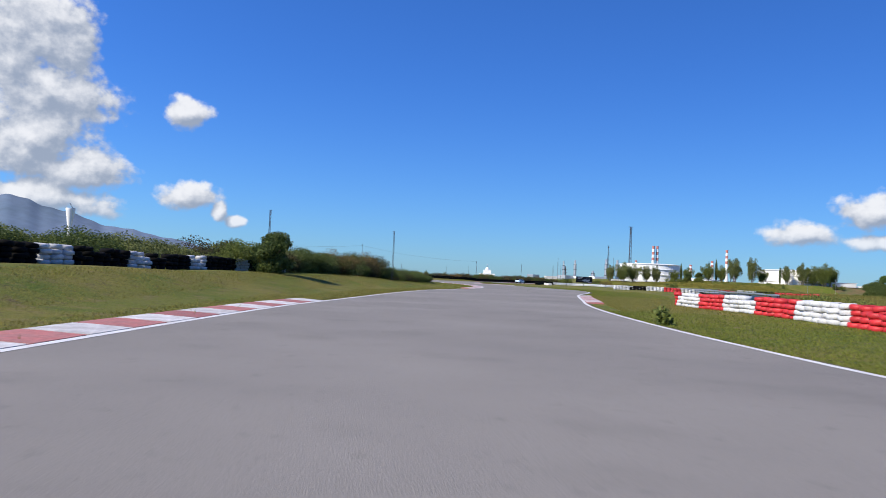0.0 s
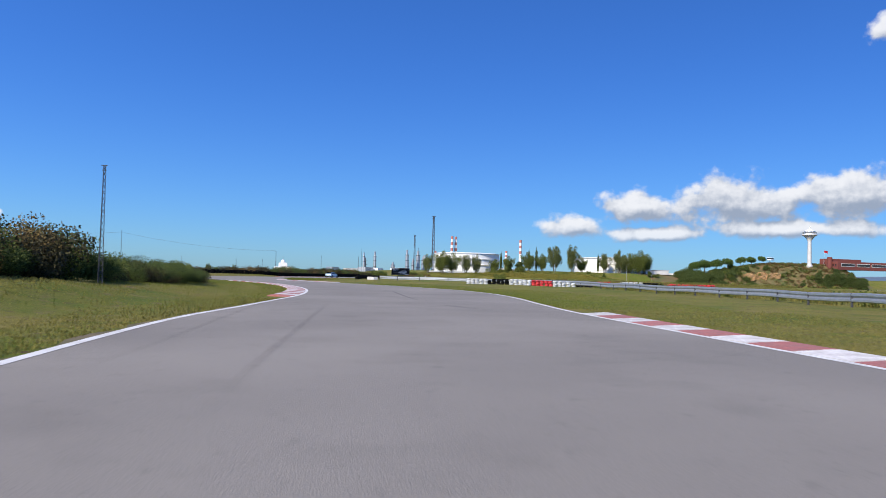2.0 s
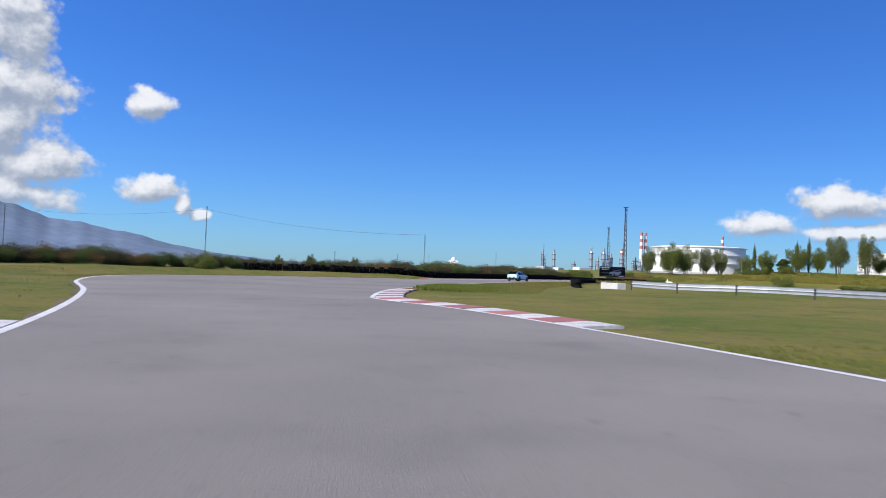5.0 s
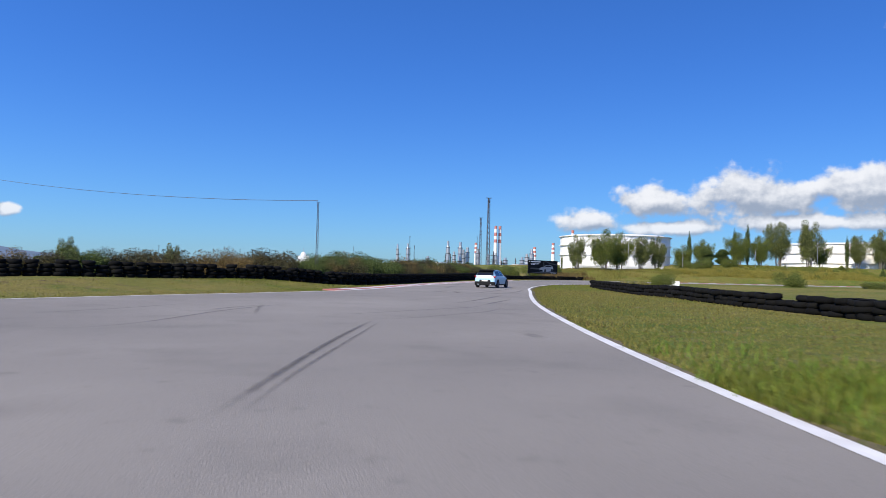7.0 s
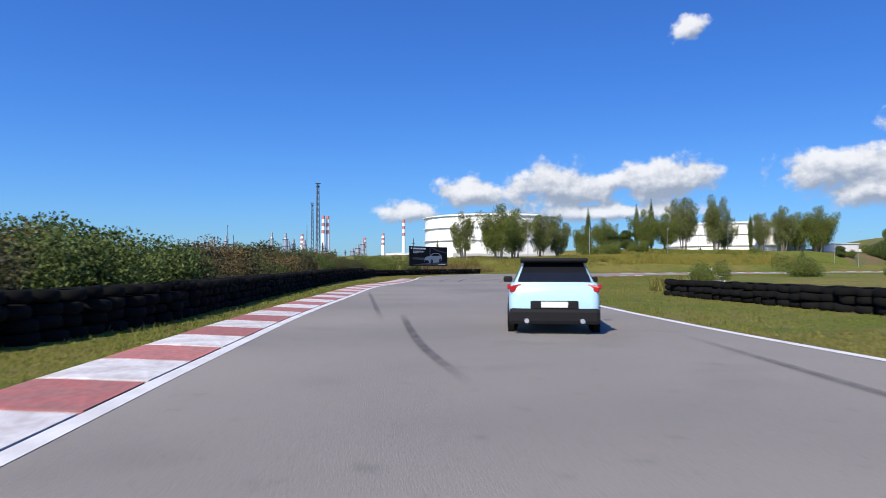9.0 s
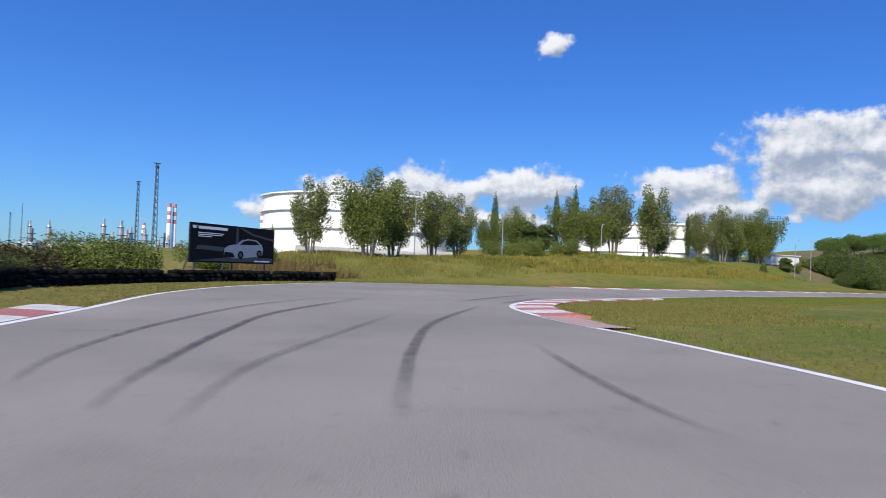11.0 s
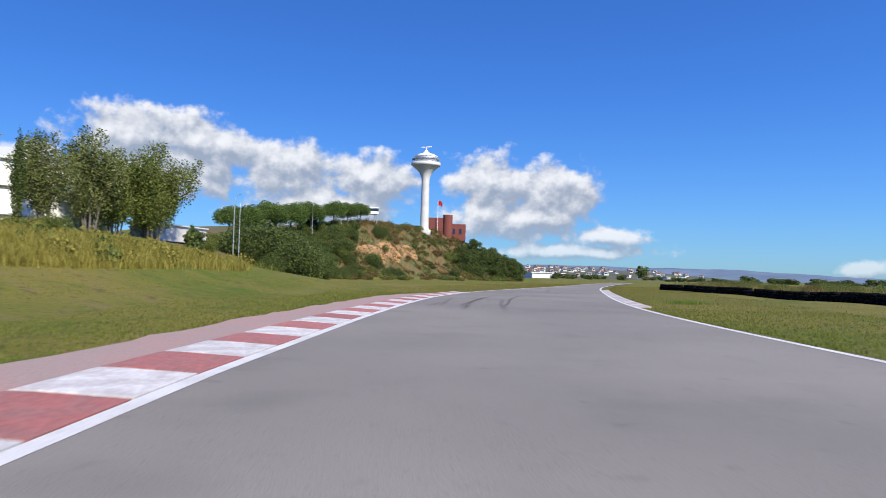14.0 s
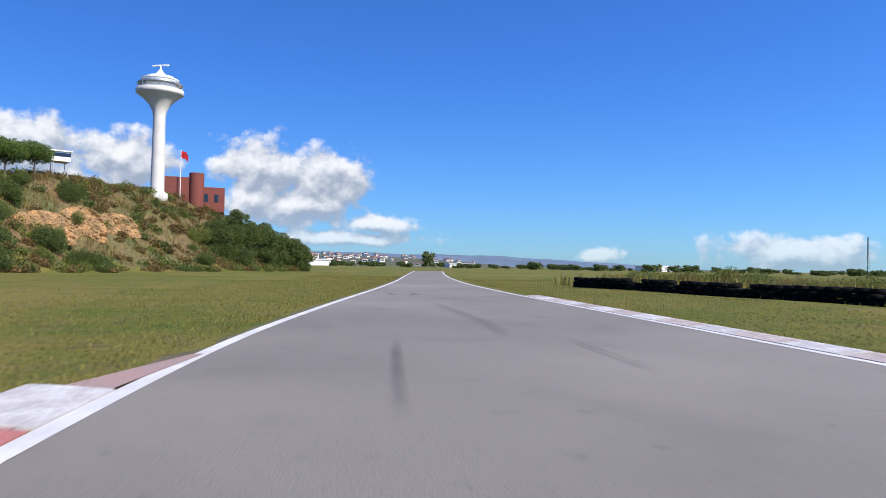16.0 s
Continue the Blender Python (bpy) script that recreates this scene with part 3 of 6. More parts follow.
tyre_row("tyre_wall", [(34, 137), (42, 133.5), (50, 131), (58, 128.5), (68, 126)], 4, "wall of stacked tyres, partly painted red and white, partly bare black", mixed, 260)
tyre_row("tyre_wall", [(23.8, 168), (25.6, 177), (28.1, 187), (31.3, 198), (36.2, 210)], 3, "long wall of bare black stacked tyres in the grass", limit=300)
tyre_row("tyre_wall", [(160, 229), (148, 228.4), (136, 228.2), (122, 228.6), (106, 230), (90, 231)], 3, "long wall of bare black stacked tyres below tall weeds", limit=300)
tyre_row("tyre_wall", [(-9, 187), (2, 192.5), (8, 196), (13, 200), (16.8, 205), (20.4, 211.8), (26, 223), (31.5, 233), (37, 242)], 4, "wall of black stacked tyres in front of an overgrown hedge", limit=300)
tyre_row("tyre_wall", [(37, 242), (43, 252), (50.6, 258.7), (57.2, 262.4), (62, 265)], 3, "low row of black tyres below a billboard", limit=120)
tyre_row("tyre_wall", [(-17.6, 6), (-15.4, 18), (-14, 28), (-12.9, 38), (-11.6, 48), (-10.4, 54)], 4, "black tyre wall with white-painted stacks at intervals before a hedge", lambda k, j: TYRE_W if k % 9 in (4, 5, 6) else TYRE_B, limit=340, gap=0.66)


# ---------------------------------------------------------------- plants
def leaf_cloud(bm, lobes, count, size, flat=0.0):
    """Small leaf clumps scattered over the shells of some lobes (place, radii)."""
    total = sum(r[0] * r[1] for _, r in lobes)
    for c, r in lobes:
        for _ in range(int(count * r[0] * r[1] / total)):
            d = Vector((random.gauss(0, 1), random.gauss(0, 1), random.gauss(0, 1))).normalized()
            k = random.uniform(0.2, 1.08) ** 0.6
            p = Vector(c) + Vector((d.x * r[0], d.y * r[1], d.z * r[2])) * k
            s = size * random.uniform(0.55, 1.4)
            m = Matrix.Translation(p) @ Euler((random.uniform(0, 6.3), random.uniform(0, 6.3), random.uniform(0, 6.3))).to_matrix().to_4x4()
            q = [(-s, -s * 0.45, 0), (0, -s * 0.6, s * 0.15), (s, -s * 0.1, 0), (s * 0.5, s * 0.5, -s * 0.1), (-s * 0.4, s * 0.55, s * 0.12)]
            bm.faces.new([bm.verts.new(m @ Vector(v)) for v in q])


def trunk_parts(t, h, r, limbs, reach, start=0.35):
    bm = bmesh.new()
    tube(bm, r, r * 0.45, h, seg=9)
    part("trunk", bm, BARK, t)
    for i in range(limbs):
        bm = bmesh.new()
        a, z = i * 2.4 + random.random(), h * (start + (1 - start) * i / max(1, limbs))
        e = (math.cos(a) * reach * random.uniform(0.6, 1), math.sin(a) * reach * random.uniform(0.6, 1), z + reach * random.uniform(0.5, 1.1))
        beam(bm, (0, 0, z), e, r * 0.28, 5)
        part("branch", bm, BARK, t)


def make_tree(name, h, lobes, leaf, count, size, label, trunk_r=0.16, limbs=7, reach=1.2, trunk_h=None, start=0.35):
    t = tagged(empty(name), label, "tree", "trees")
    trunk_parts(t, trunk_h or h * 0.75, trunk_r, limbs, reach, start)
    bm = bmesh.new()
    leaf_cloud(bm, lobes, count, size)
    part("crown", bm, leaf, t)
    return t


def poplar(h, wide, seed, leaf=None, count=9000):
    """An airy poplar clump: several stems from the foot, small leaf lobes with gaps between them."""
    random.seed(seed)
    t = tagged(empty("poplar"), "airy poplar with grey-green leaves and slim pale stems", "tree", "trees")
    lobes = []
    for i in range(7):
        a = i * 2.4 + random.uniform(-0.3, 0.3)
        out = wide * (0.0 if i == 0 else random.uniform(0.45, 0.8))
        top = h * (0.93 if i == 0 else random.uniform(0.62, 0.88))
        foot, tip = Vector((math.cos(a) * 0.12 * wide, math.sin(a) * 0.12 * wide, -0.2)), Vector((math.cos(a) * out, math.sin(a) * out, top))
        mid = foot.lerp(tip, 0.45) + Vector((0, 0, h * 0.06)) - Vector((math.cos(a), math.sin(a), 0)) * out * 0.15
        bm = bmesh.new()
        beam(bm, foot, mid, 0.085, 6)
        part("stem" if i else "trunk", bm, PALE_BARK, t)
        bm = bmesh.new()
        beam(bm, mid, tip, 0.045, 5)
        part("branch", bm, PALE_BARK, t)
        for k in range(7):
            u = 0.3 + 0.72 * k / 6
            p = foot.lerp(mid, u / 0.45) if u < 0.45 else mid.lerp(tip, (u - 0.45) / 0.55)
            r = wide * random.uniform(0.22, 0.38) * (1.0 if 0.35 < u < 0.9 else 0.7)
            j = wide * 0.25
            lobes.append(((p.x + random.uniform(-j, j), p.y + random.uniform(-j, j), p.z + random.uniform(-0.3, 0.3)), (r, r, r * 1.25)))
    bm = bmesh.new()
    leaf_cloud(bm, lobes, count, 0.088)
    part("crown", bm, leaf or LEAF_POPLAR, t)
    return t


def cypress(h, seed):
    random.seed(seed)
    lobes = [((0, 0, h * (0.08 + 0.86 * i / 15)), (0.6 * math.sin(math.pi * (0.14 + 0.82 * i / 15)) ** 0.8 + 0.04,) * 2 + (h * 0.1,)) for i in range(16)]
    return make_tree("cypress", h, lobes, LEAF_DARK, 3000, 0.09, "slim dark green cypress", 0.12, 0, 0)


def umbrella_pine(h, wide, seed):
    random.seed(seed)
    lobes = [((math.cos(i * 2.4) * wide * 0.62 * min(1, i / 5), math.sin(i * 2.4) * wide * 0.62 * min(1, i / 5), h * (0.78 + 0.06 * (i % 3) - 0.012 * i)), (wide * 0.4, wide * 0.4, h * 0.22)) for i in range(13)]
    return make_tree("umbrella_pine", h, lobes, LEAF_PINE, 14000, 0.07, "umbrella pine with a rounded dark green crown", 0.14, 7, wide * 0.6, h * 0.68, 0.6)


def bush_mesh(name, w, h, leaf, count, size, seed):
    random.seed(seed)
    bm = bmesh.new()
    lobes = [((random.uniform(-0.5, 0.5) * w, random.uniform(-0.5, 0.5) * w, h * random.uniform(0.25, 0.65)), (w * random.uniform(0.28, 0.45), w * random.uniform(0.28, 0.45), h * random.uniform(0.25, 0.4))) for _ in range(8)]
    leaf_cloud(bm, lobes, count, size)
    me = bpy.data.meshes.new(name)
    bm.to_mesh(me)
    bm.free()
    me.materials.append(leaf)
    return me


HEDGE = [bush_mesh("shrub", 2.2, 2.0, LEAF_GREEN, 8000, 0.038, 11), bush_mesh("shrub", 2.0, 1.8, LEAF_GREEN, 8000, 0.038, 12),
         bush_mesh("shrub", 2.2, 1.9, LEAF_DARK, 8000, 0.038, 13), bush_mesh("shrub", 1.8, 1.9, LEAF_DRY, 6000, 0.035, 14), bush_mesh("shrub", 2.0, 1.7, LEAF_POPLAR, 8000, 0.038, 15),
         bush_mesh("shrub", 2.1, 1.8, LEAF_BRAMBLE, 7000, 0.04, 16)]


def hedge_row(points, height, label, kinds, step=1.5, deep=2, spread=1.0, sink=0.0):
    hedge = tagged(empty("hedge", (*points[0], 0)), label, "hedge", "hedges")
    line, last = curve_through(points, 0.25), None
    sp = []
    for i, p in enumerate(line):
        if last is None or (p - last).length >= step:
            last = p
            t = (line[min(i + 1, len(line) - 1)] - line[max(i - 1, 0)]).normalized()
            for r in range(deep):
                q = p + Vector((-t.y, t.x, 0)) * (r * 1.3 + random.uniform(-0.3, 0.3)) * spread
                sp.append((q, height * random.uniform(0.62, 1.2) * (1 + 0.15 * r)))
    zs = terrain(np.array([q.x for q, _ in sp]), np.array([q.y for q, _ in sp]))
    for (q, h), z in zip(sp, zs):
        s = h / 1.9
        piece("shrub", HEDGE[random.choice(kinds)], hedge, Matrix.Translation((q.x - points[0][0], q.y - points[0][1], z - 0.1 - sink)) @ pose(0, 0, 0, 0, 0, random.uniform(0, 360)) @ Matrix.Diagonal((s * random.uniform(0.9, 1.2), s, s, 1)))
    return hedge


random.seed(3)
hedge_row([(-26, -25), (-20, 5), (-17, 25), (-14.6, 40), (-11.6, 52), (-7.6, 64)], 1.9, "dense overgrown hedge with sunlit tops and a dark shaded foot", [0, 2, 1, 2, 5, 4])
hedge_row([(-7.6, 64), (-4.2, 75)], 2.2, "dense overgrown hedge with sunlit tops and a dark shaded foot", [2, 5, 2, 3, 0])
hedge_row([(-4.2, 75), (-0.6, 87), (-3, 98), (-14, 110)], 1.2, "low overgrown dark hedge along the grass", [2, 5, 2, 5, 0])
hedge_row([(-14, 110), (-21, 124), (-27, 140), (-29, 156), (-24, 172), (-14, 186), (0, 194.5), (8, 199)], 1.6, "low ragged hedge of dark bramble and shrubs behind the track", [5, 5, 2, 5, 3])
hedge_row([(8, 199), (12.5, 203), (16.2, 208), (20, 215.5), (25.5, 226.5), (30.5, 236), (36, 246), (42, 256), (49, 264)], 1.75, "overgrown hedge of bramble and dry shrubs behind a tyre wall", [2, 5, 2, 3, 5, 5])
hedge_row([(162, 225), (148, 224.5), (134, 224.5), (118, 225), (100, 227), (84, 229)], 1.05, "tall green weeds growing behind a tyre wall", [4, 1, 3, 4, 0])

# ---------------------------------------------------------------- trees behind the last corner
def stand(t, x, y, turn=0.0, s=1.0, sink=0.15):
    t.matrix_basis = pose(x, y, ground_z(x, y) - sink, 0, 0, turn) @ Matrix.Scale(s, 4)
    return t


def stand_copy(t, x, y, turn=0.0, s=1.0, sink=0.15):
    c = copy_thing(t, pose(x, y, ground_z(x, y) - sink, 0, 0, turn))
    c.scale = (s, s, s)
    return c


pop_a, pop_b, pop_c = poplar(9.5, 3.4, 21, count=17000), poplar(8.6, 3.0, 22, count=15000), poplar(9.0, 3.9, 23, LEAF_GREEN, 22000)
stand(pop_a, 117, 283, 50, 1.03)
stand(pop_b, 143, 281.5, 70)
stand(pop_c, 71, 274, 0, 0.84)
for t, x, y, turn, s in [(pop_c, 150, 279, 10, 1.0), (pop_b, 123, 281, 130, 1.12), (pop_b, 66.5, 276, 200, 0.72), (pop_c, 75.5, 276.5, 40, 0.8),
                         (pop_a, 80.5, 277, 90, 0.72), (pop_b, 84.5, 278, 20, 0.76), (pop_c, 146.5, 281, 33, 0.85), (pop_c, 105.5, 281, 220, 0.75),
                         (pop_c, 99, 284, 60, 0.62), (pop_a, 137, 282, 300, 0.8), (pop_c, 111.5, 282, 100, 0.7), (pop_c, 93, 282, 10, 0.55), (pop_c, 153.5, 281, 200, 0.85), (pop_c, 128, 283, 20, 0.62)]:
    stand_copy(t, x, y, turn, s)
for x, y, turn, s in [(-2.5, 196, 40, 0.25), (-6, 194, 120, 0.22), (2.6, 198.5, 200, 0.24)]:
    stand_copy(pop_b, x, y, turn, s)
cyp = cypress(9.0, 31)
stand(cyp, 110, 284)
for x, y, s in [(107.5, 285, 0.9), (96.5, 285, 0.85), (134.5, 282.5, 0.8), (68.5, 287, 0.34)]:
    stand_copy(cyp, x, y, 77 * s, s)
pine = umbrella_pine(4.4, 2.2, 41)
stand(pine, 180, 281)
for x, y, s in [(172.5, 276.5, 1.1), (175.5, 274.5, 1.15), (179, 272.5, 1.12), (182.5, 270.5, 1.0), (186.5, 268, 0.9), (190, 266.5, 0.82), (193.5, 265, 0.72)]:
    stand_copy(pine, x, y, 133 * s * x, s)

# ---------------------------------------------------------------- tanks, chimneys, masts
def make_tank(x, y, r, h, z):
    t = tagged(empty("storage_tank", (x, y, z)), "large white cylindrical oil storage tank with a rim walkway", "storage tank", "oil tanks")
    bm = bmesh.new()
    lathe(bm, [(r, 0), (r, h * 0.98), (r * 0.9, h * 1.02), (0.5, h * 1.06)], 96)
    part("shell", bm, TANK_WHITE, t, smooth=False)
    for k in (0.97, 0.72, 0.45):
        bm = bmesh.new()
        lathe(bm, [(r + 0.02, h * k), (r + 0.35, h * k), (r + 0.35, h * k + 0.14), (r + 0.02, h * k + 0.14)], 96)
        part("wind_girder", bm, TANK_WHITE, t)
    return t


make_tank(90, 305, 12.5, 8.2, 1.6)
make_tank(149, 298.5, 14.5, 8.6, 1.0)

STRIPE_RED = mat("chimney_red", (0.5, 0.19, 0.16), 0.7, 0.15, 1, 8, 0.05)


def make_chimney(x, y, h, r):
    c = tagged(empty("chimney", (x, y, -0.5)), "tall slim refinery chimney banded red and white", "chimney", "refinery chimneys")
    n = 14
    for i in range(n):
        bm = bmesh.new()
        a, b = r * (1 - 0.35 * i / n), r * (1 - 0.35 * (i + 1) / n)
        tube(bm, a, b, h / n, Matrix.Translation((0, 0, h * i / n)), 20)
        part("band", bm, STRIPE_RED if i in (9, 11, 13) else TANK_WHITE, c, smooth=False)


for x, y, h, r in [(247.5, 835, 47, 2.1), (253, 838, 47, 2.1), (340, 853, 47, 2.1), (352, 930, 36, 2.4), (232, 850, 30, 2.0), (300, 860, 28, 2.2)]:
    make_chimney(x, y, h, r)


def make_mast(x, y, h, w, name="lattice_mast", label="thin dark steel lattice mast"):
    z = ground_z(x, y) - 0.2
    m = tagged(empty(name, (x, y, z)), label, "mast", "masts")
    for k in range(3):
        bm = bmesh.new()
        a = k * 2.094
        beam(bm, (math.cos(a) * w, math.sin(a) * w, 0), (math.cos(a) * w * 0.45, math.sin(a) * w * 0.45, h), w * 0.13, 5)
        part("leg", bm, DARK_STEEL, m)
    bm = bmesh.new()
    n = max(6, int(h / (w * 2.2)))
    for i in range(n):
        u, v = i / n, (i + 1) / n
        for k in range(3):
            a, b = k * 2.094, (k + 1) * 2.094
            ra, rb = w * (1 - 0.55 * u), w * (1 - 0.55 * v)
            beam(bm, (math.cos(a) * ra, math.sin(a) * ra, h * u), (math.cos(b) * rb, math.sin(b) * rb, h * v), w * 0.08, 4)
    part("bracing", bm, DARK_STEEL, m)
    bm = bmesh.new()
    box(bm, (w * 2.2, w * 0.35, w * 0.3), Matrix.Translation((0, 0, h)))
    box(bm, (w * 1.5, w * 0.3, w * 0.25), Matrix.Translation((0, 0, h * 0.96)))
    part("crossarm", bm, DARK_STEEL, m)


make_mast(157, 593, 48, 1.5)
make_mast(108.7, 462, 21.5, 0.7)
make_mast(-10, 47, 4.3, 0.1)
make_mast(-3.4, 70.6, 5.0, 0.11)
make_mast(11.4, 201, 5.4, 0.11)
make_mast(-23, 224, 9.6, 0.12)
make_mast(216, 143, 7.5, 0.22)


# ---------------------------------------------------------------- tower, building on the hill
def make_tower(x, y, z):
    t = tagged(empty("radar_tower", (x, y, z)), "white concrete radar tower with a flared round platform", "tower")
    t.scale = (0.93, 0.93, 0.98)
    bm = bmesh.new()
    lathe(bm, [(1.2, 0), (1.2, 0.9), (1.1, 1.0), (0.82, 1.15), (0.78, 1.4), (0.70, 9.6), (0.82, 10.3), (1.2, 11.0), (1.9, 11.7), (2.5, 12.1), (2.65, 12.2), (2.7, 12.3), (2.7, 12.7), (0.4, 12.7)], 48)
    part("shaft", bm, CONCRETE, t, smooth=True)
    bm = bmesh.new()
    lathe(bm, [(2.0, 12.65), (2.02, 13.1), (2.02, 13.75), (2.15, 13.78), (2.15, 13.9), (1.6, 13.95), (1.55, 14.2), (1.1, 14.25), (0.55, 14.5), (0.35, 14.75), (0.2, 15.0)], 48)
    part("cabin", bm, TANK_WHITE, t)
    bm = bmesh.new()
    lathe(bm, [(2.01, 13.2), (2.05, 13.2), (2.05, 13.6), (2.01, 13.6)], 48)
    part("window_band", bm, STEEL, t)
    for k in range(24):
        bm = bmesh.new()
        a = k * math.pi / 12
        beam(bm, (2.55 * math.cos(a), 2.55 * math.sin(a), 12.65), (2.55 * math.cos(a), 2.55 * math.sin(a), 13.35), 0.03, 5)
        part("rail_post", bm, STEEL, t)
    bm = bmesh.new()
    lathe(bm, [(2.52, 13.3), (2.58, 13.3), (2.58, 13.37), (2.52, 13.37)], 48)
    part("rail", bm, STEEL, t)
    bm = bmesh.new()
    tube(bm, 0.1, 0.1, 0.6, Matrix.Translation((0, 0, 14.95)))
    box(bm, (2.2, 0.22, 0.16), Matrix.Translation((0, 0, 15.5)) @ pose(0, 0, 0, 0, 0, 60), 0.05)
    part("antenna", bm, TANK_WHITE, t)


make_tower(206.5, 255.6, 7.5)


def make_brick_house(x, y, z):
    """Long hilltop building running east, its end wall and round stair tower to the west."""
    h = tagged(empty("brick_building", (x, y, z)), "long dark red brick building with a round stair tower", "building")
    for name, size, at in [("wing", (15.0, 4.2, 4.0), (7.5, 2.2, 2.0)), ("wing", (24.0, 3.4, 3.0), (12.8, -1.65, 1.5))]:
        bm = bmesh.new()
        box(bm, size, Matrix.Translation(at), 0.04)
        part(name, bm, BRICK_RED, h)
    bm = bmesh.new()
    lathe(bm, [(0.86, 0), (0.86, 4.5), (0.8, 4.55), (0.1, 4.55)], 28)
    part("stair_tower", bm, BRICK_RED, h).location = (0.3, -0.1, 0)
    for x0, x1 in ((2.2, 8.6), (9.4, 15.4), (16.2, 22.8)):
        bm = bmesh.new()
        box(bm, (x1 - x0, 0.12, 1.1), Matrix.Translation(((x0 + x1) / 2, -3.36, 1.75)), 0.02)
        w = part("window", bm, CONCRETE, h, "long window band in a pale frame")
        bm = bmesh.new()
        box(bm, (x1 - x0 - 0.3, 0.1, 0.8), Matrix.Translation(((x0 + x1) / 2, -3.40, 1.75)))
        part("pane", bm, GLASS_DARK, w)
    for yy in (-2.4, -1.2):
        bm = bmesh.new()
        box(bm, (0.1, 0.45, 0.9), Matrix.Translation((0.78, yy, 1.7)))
        part("window", bm, GLASS_DARK, h)


make_brick_house(211.5, 251.7, 7.0)


# ---------------------------------------------------------------- billboard
BOARD = mat("billboard_print", (0.010, 0.011, 0.014), 0.7, 0.2, 0.6, 6, 0.02, spec=0.1)
PRINT_GREY = mat("print_grey", (0.055, 0.06, 0.065), 0.6, 0.2, 2, 12, 0.0)
PRINT_SILVER = mat("print_silver", (0.30, 0.33, 0.37), 0.6, 0.15, 2, 12, 0.0)
PRINT_WHITE = mat("print_white", (0.75, 0.75, 0.75), 0.5, 0.05, 2, 12, 0.0)


def make_billboard(a, b, z0, z1):
    a, b = Vector((*a, 0)), Vector((*b, 0))
    w, turn = (b - a).length, math.degrees(math.atan2(b.y - a.y, b.x - a.x))
    o = tagged(empty("billboard", (a.x, a.y, 0), turn), "black billboard printed with a silver car and white text", "billboard")
    h = z1 - z0
    bm = bmesh.new()
    box(bm, (w, 0.12, h), Matrix.Translation((w / 2, 0.08, z0 + h / 2)), 0.015)
    part("board", bm, BOARD, o)
    for k in (0.08, 0.5, 0.92):
        bm = bmesh.new()
        beam(bm, (w * k, 0.25, -0.3), (w * k, 0.25, z1 - 0.2), 0.06)
        beam(bm, (w * k, 0.25, z0 + h * 0.6), (w * k, 1.3, -0.3), 0.05)
        part("post", bm, DARK_STEEL, o)

    def flat(name, pts, material, lift):
        m2 = bmesh.new()
        m2.faces.new([m2.verts.new((w * u, -lift, z0 + h * v)) for u, v in pts])
        part(name, m2, material, o)

    flat("road_print", [(0.02, 0.04), (0.98, 0.04), (0.98, 0.16), (0.62, 0.20), (0.3, 0.12)], PRINT_GREY, -0.016)
    flat("pillar_print", [(0.50, 0.34), (0.54, 0.34), (0.53, 0.97), (0.51, 0.97)], PRINT_GREY, -0.016)
    flat("ceiling_print", [(0.53, 0.97), (0.70, 0.78), (0.98, 0.66), (0.98, 0.72), (0.72, 0.83), (0.58, 0.97)], PRINT_GREY, -0.016)
    flat("headlight_glow_print", [(0.06, 0.34), (0.36, 0.30), (0.36, 0.42), (0.08, 0.44)], PRINT_GREY, -0.016)
    flat("car_print", [(0.37, 0.20), (0.37, 0.38), (0.42, 0.47), (0.52, 0.52), (0.58, 0.64), (0.66, 0.68), (0.76, 0.66), (0.83, 0.54), (0.85, 0.42), (0.84, 0.24), (0.78, 0.20), (0.62, 0.15), (0.50, 0.13), (0.42, 0.14)], PRINT_SILVER, -0.012)
    flat("bumper_print", [(0.375, 0.19), (0.375, 0.30), (0.47, 0.28), (0.50, 0.16), (0.42, 0.145)], BOARD, -0.008)
    flat("window_print", [(0.545, 0.51), (0.60, 0.61), (0.66, 0.645), (0.75, 0.63), (0.80, 0.54), (0.70, 0.52)], BOARD, -0.008)
    for u, v in ((0.565, 0.23), (0.80, 0.28)):
        flat("wheel_print", [(u + 0.036 * math.cos(k * 0.5236), v + 0.11 * math.sin(k * 0.5236)) for k in range(12)], BOARD, -0.008)
        flat("rim_print", [(u + 0.02 * math.cos(k * 0.5236), v + 0.062 * math.sin(k * 0.5236)) for k in range(12)], PRINT_GREY, -0.005)
    flat("badge", [(0.02, 0.86), (0.06, 0.86), (0.06, 0.93), (0.02, 0.93)], PRINT_WHITE, -0.012)
    for v, u1, th in ((0.85, 0.40, 0.075), (0.745, 0.36, 0.022), (0.70, 0.34, 0.022), (0.655, 0.22, 0.022)):
        flat("text_bar", [(0.08, v), (u1, v), (u1, v + th), (0.08, v + th)], PRINT_WHITE, -0.012)
    flat("text_bar", [(0.74, 0.05), (0.94, 0.05), (0.94, 0.09), (0.74, 0.09)], PRINT_WHITE, -0.012)


make_billboard((50.6, 260.6), (57.2, 264.0), 0.95, 3.1)


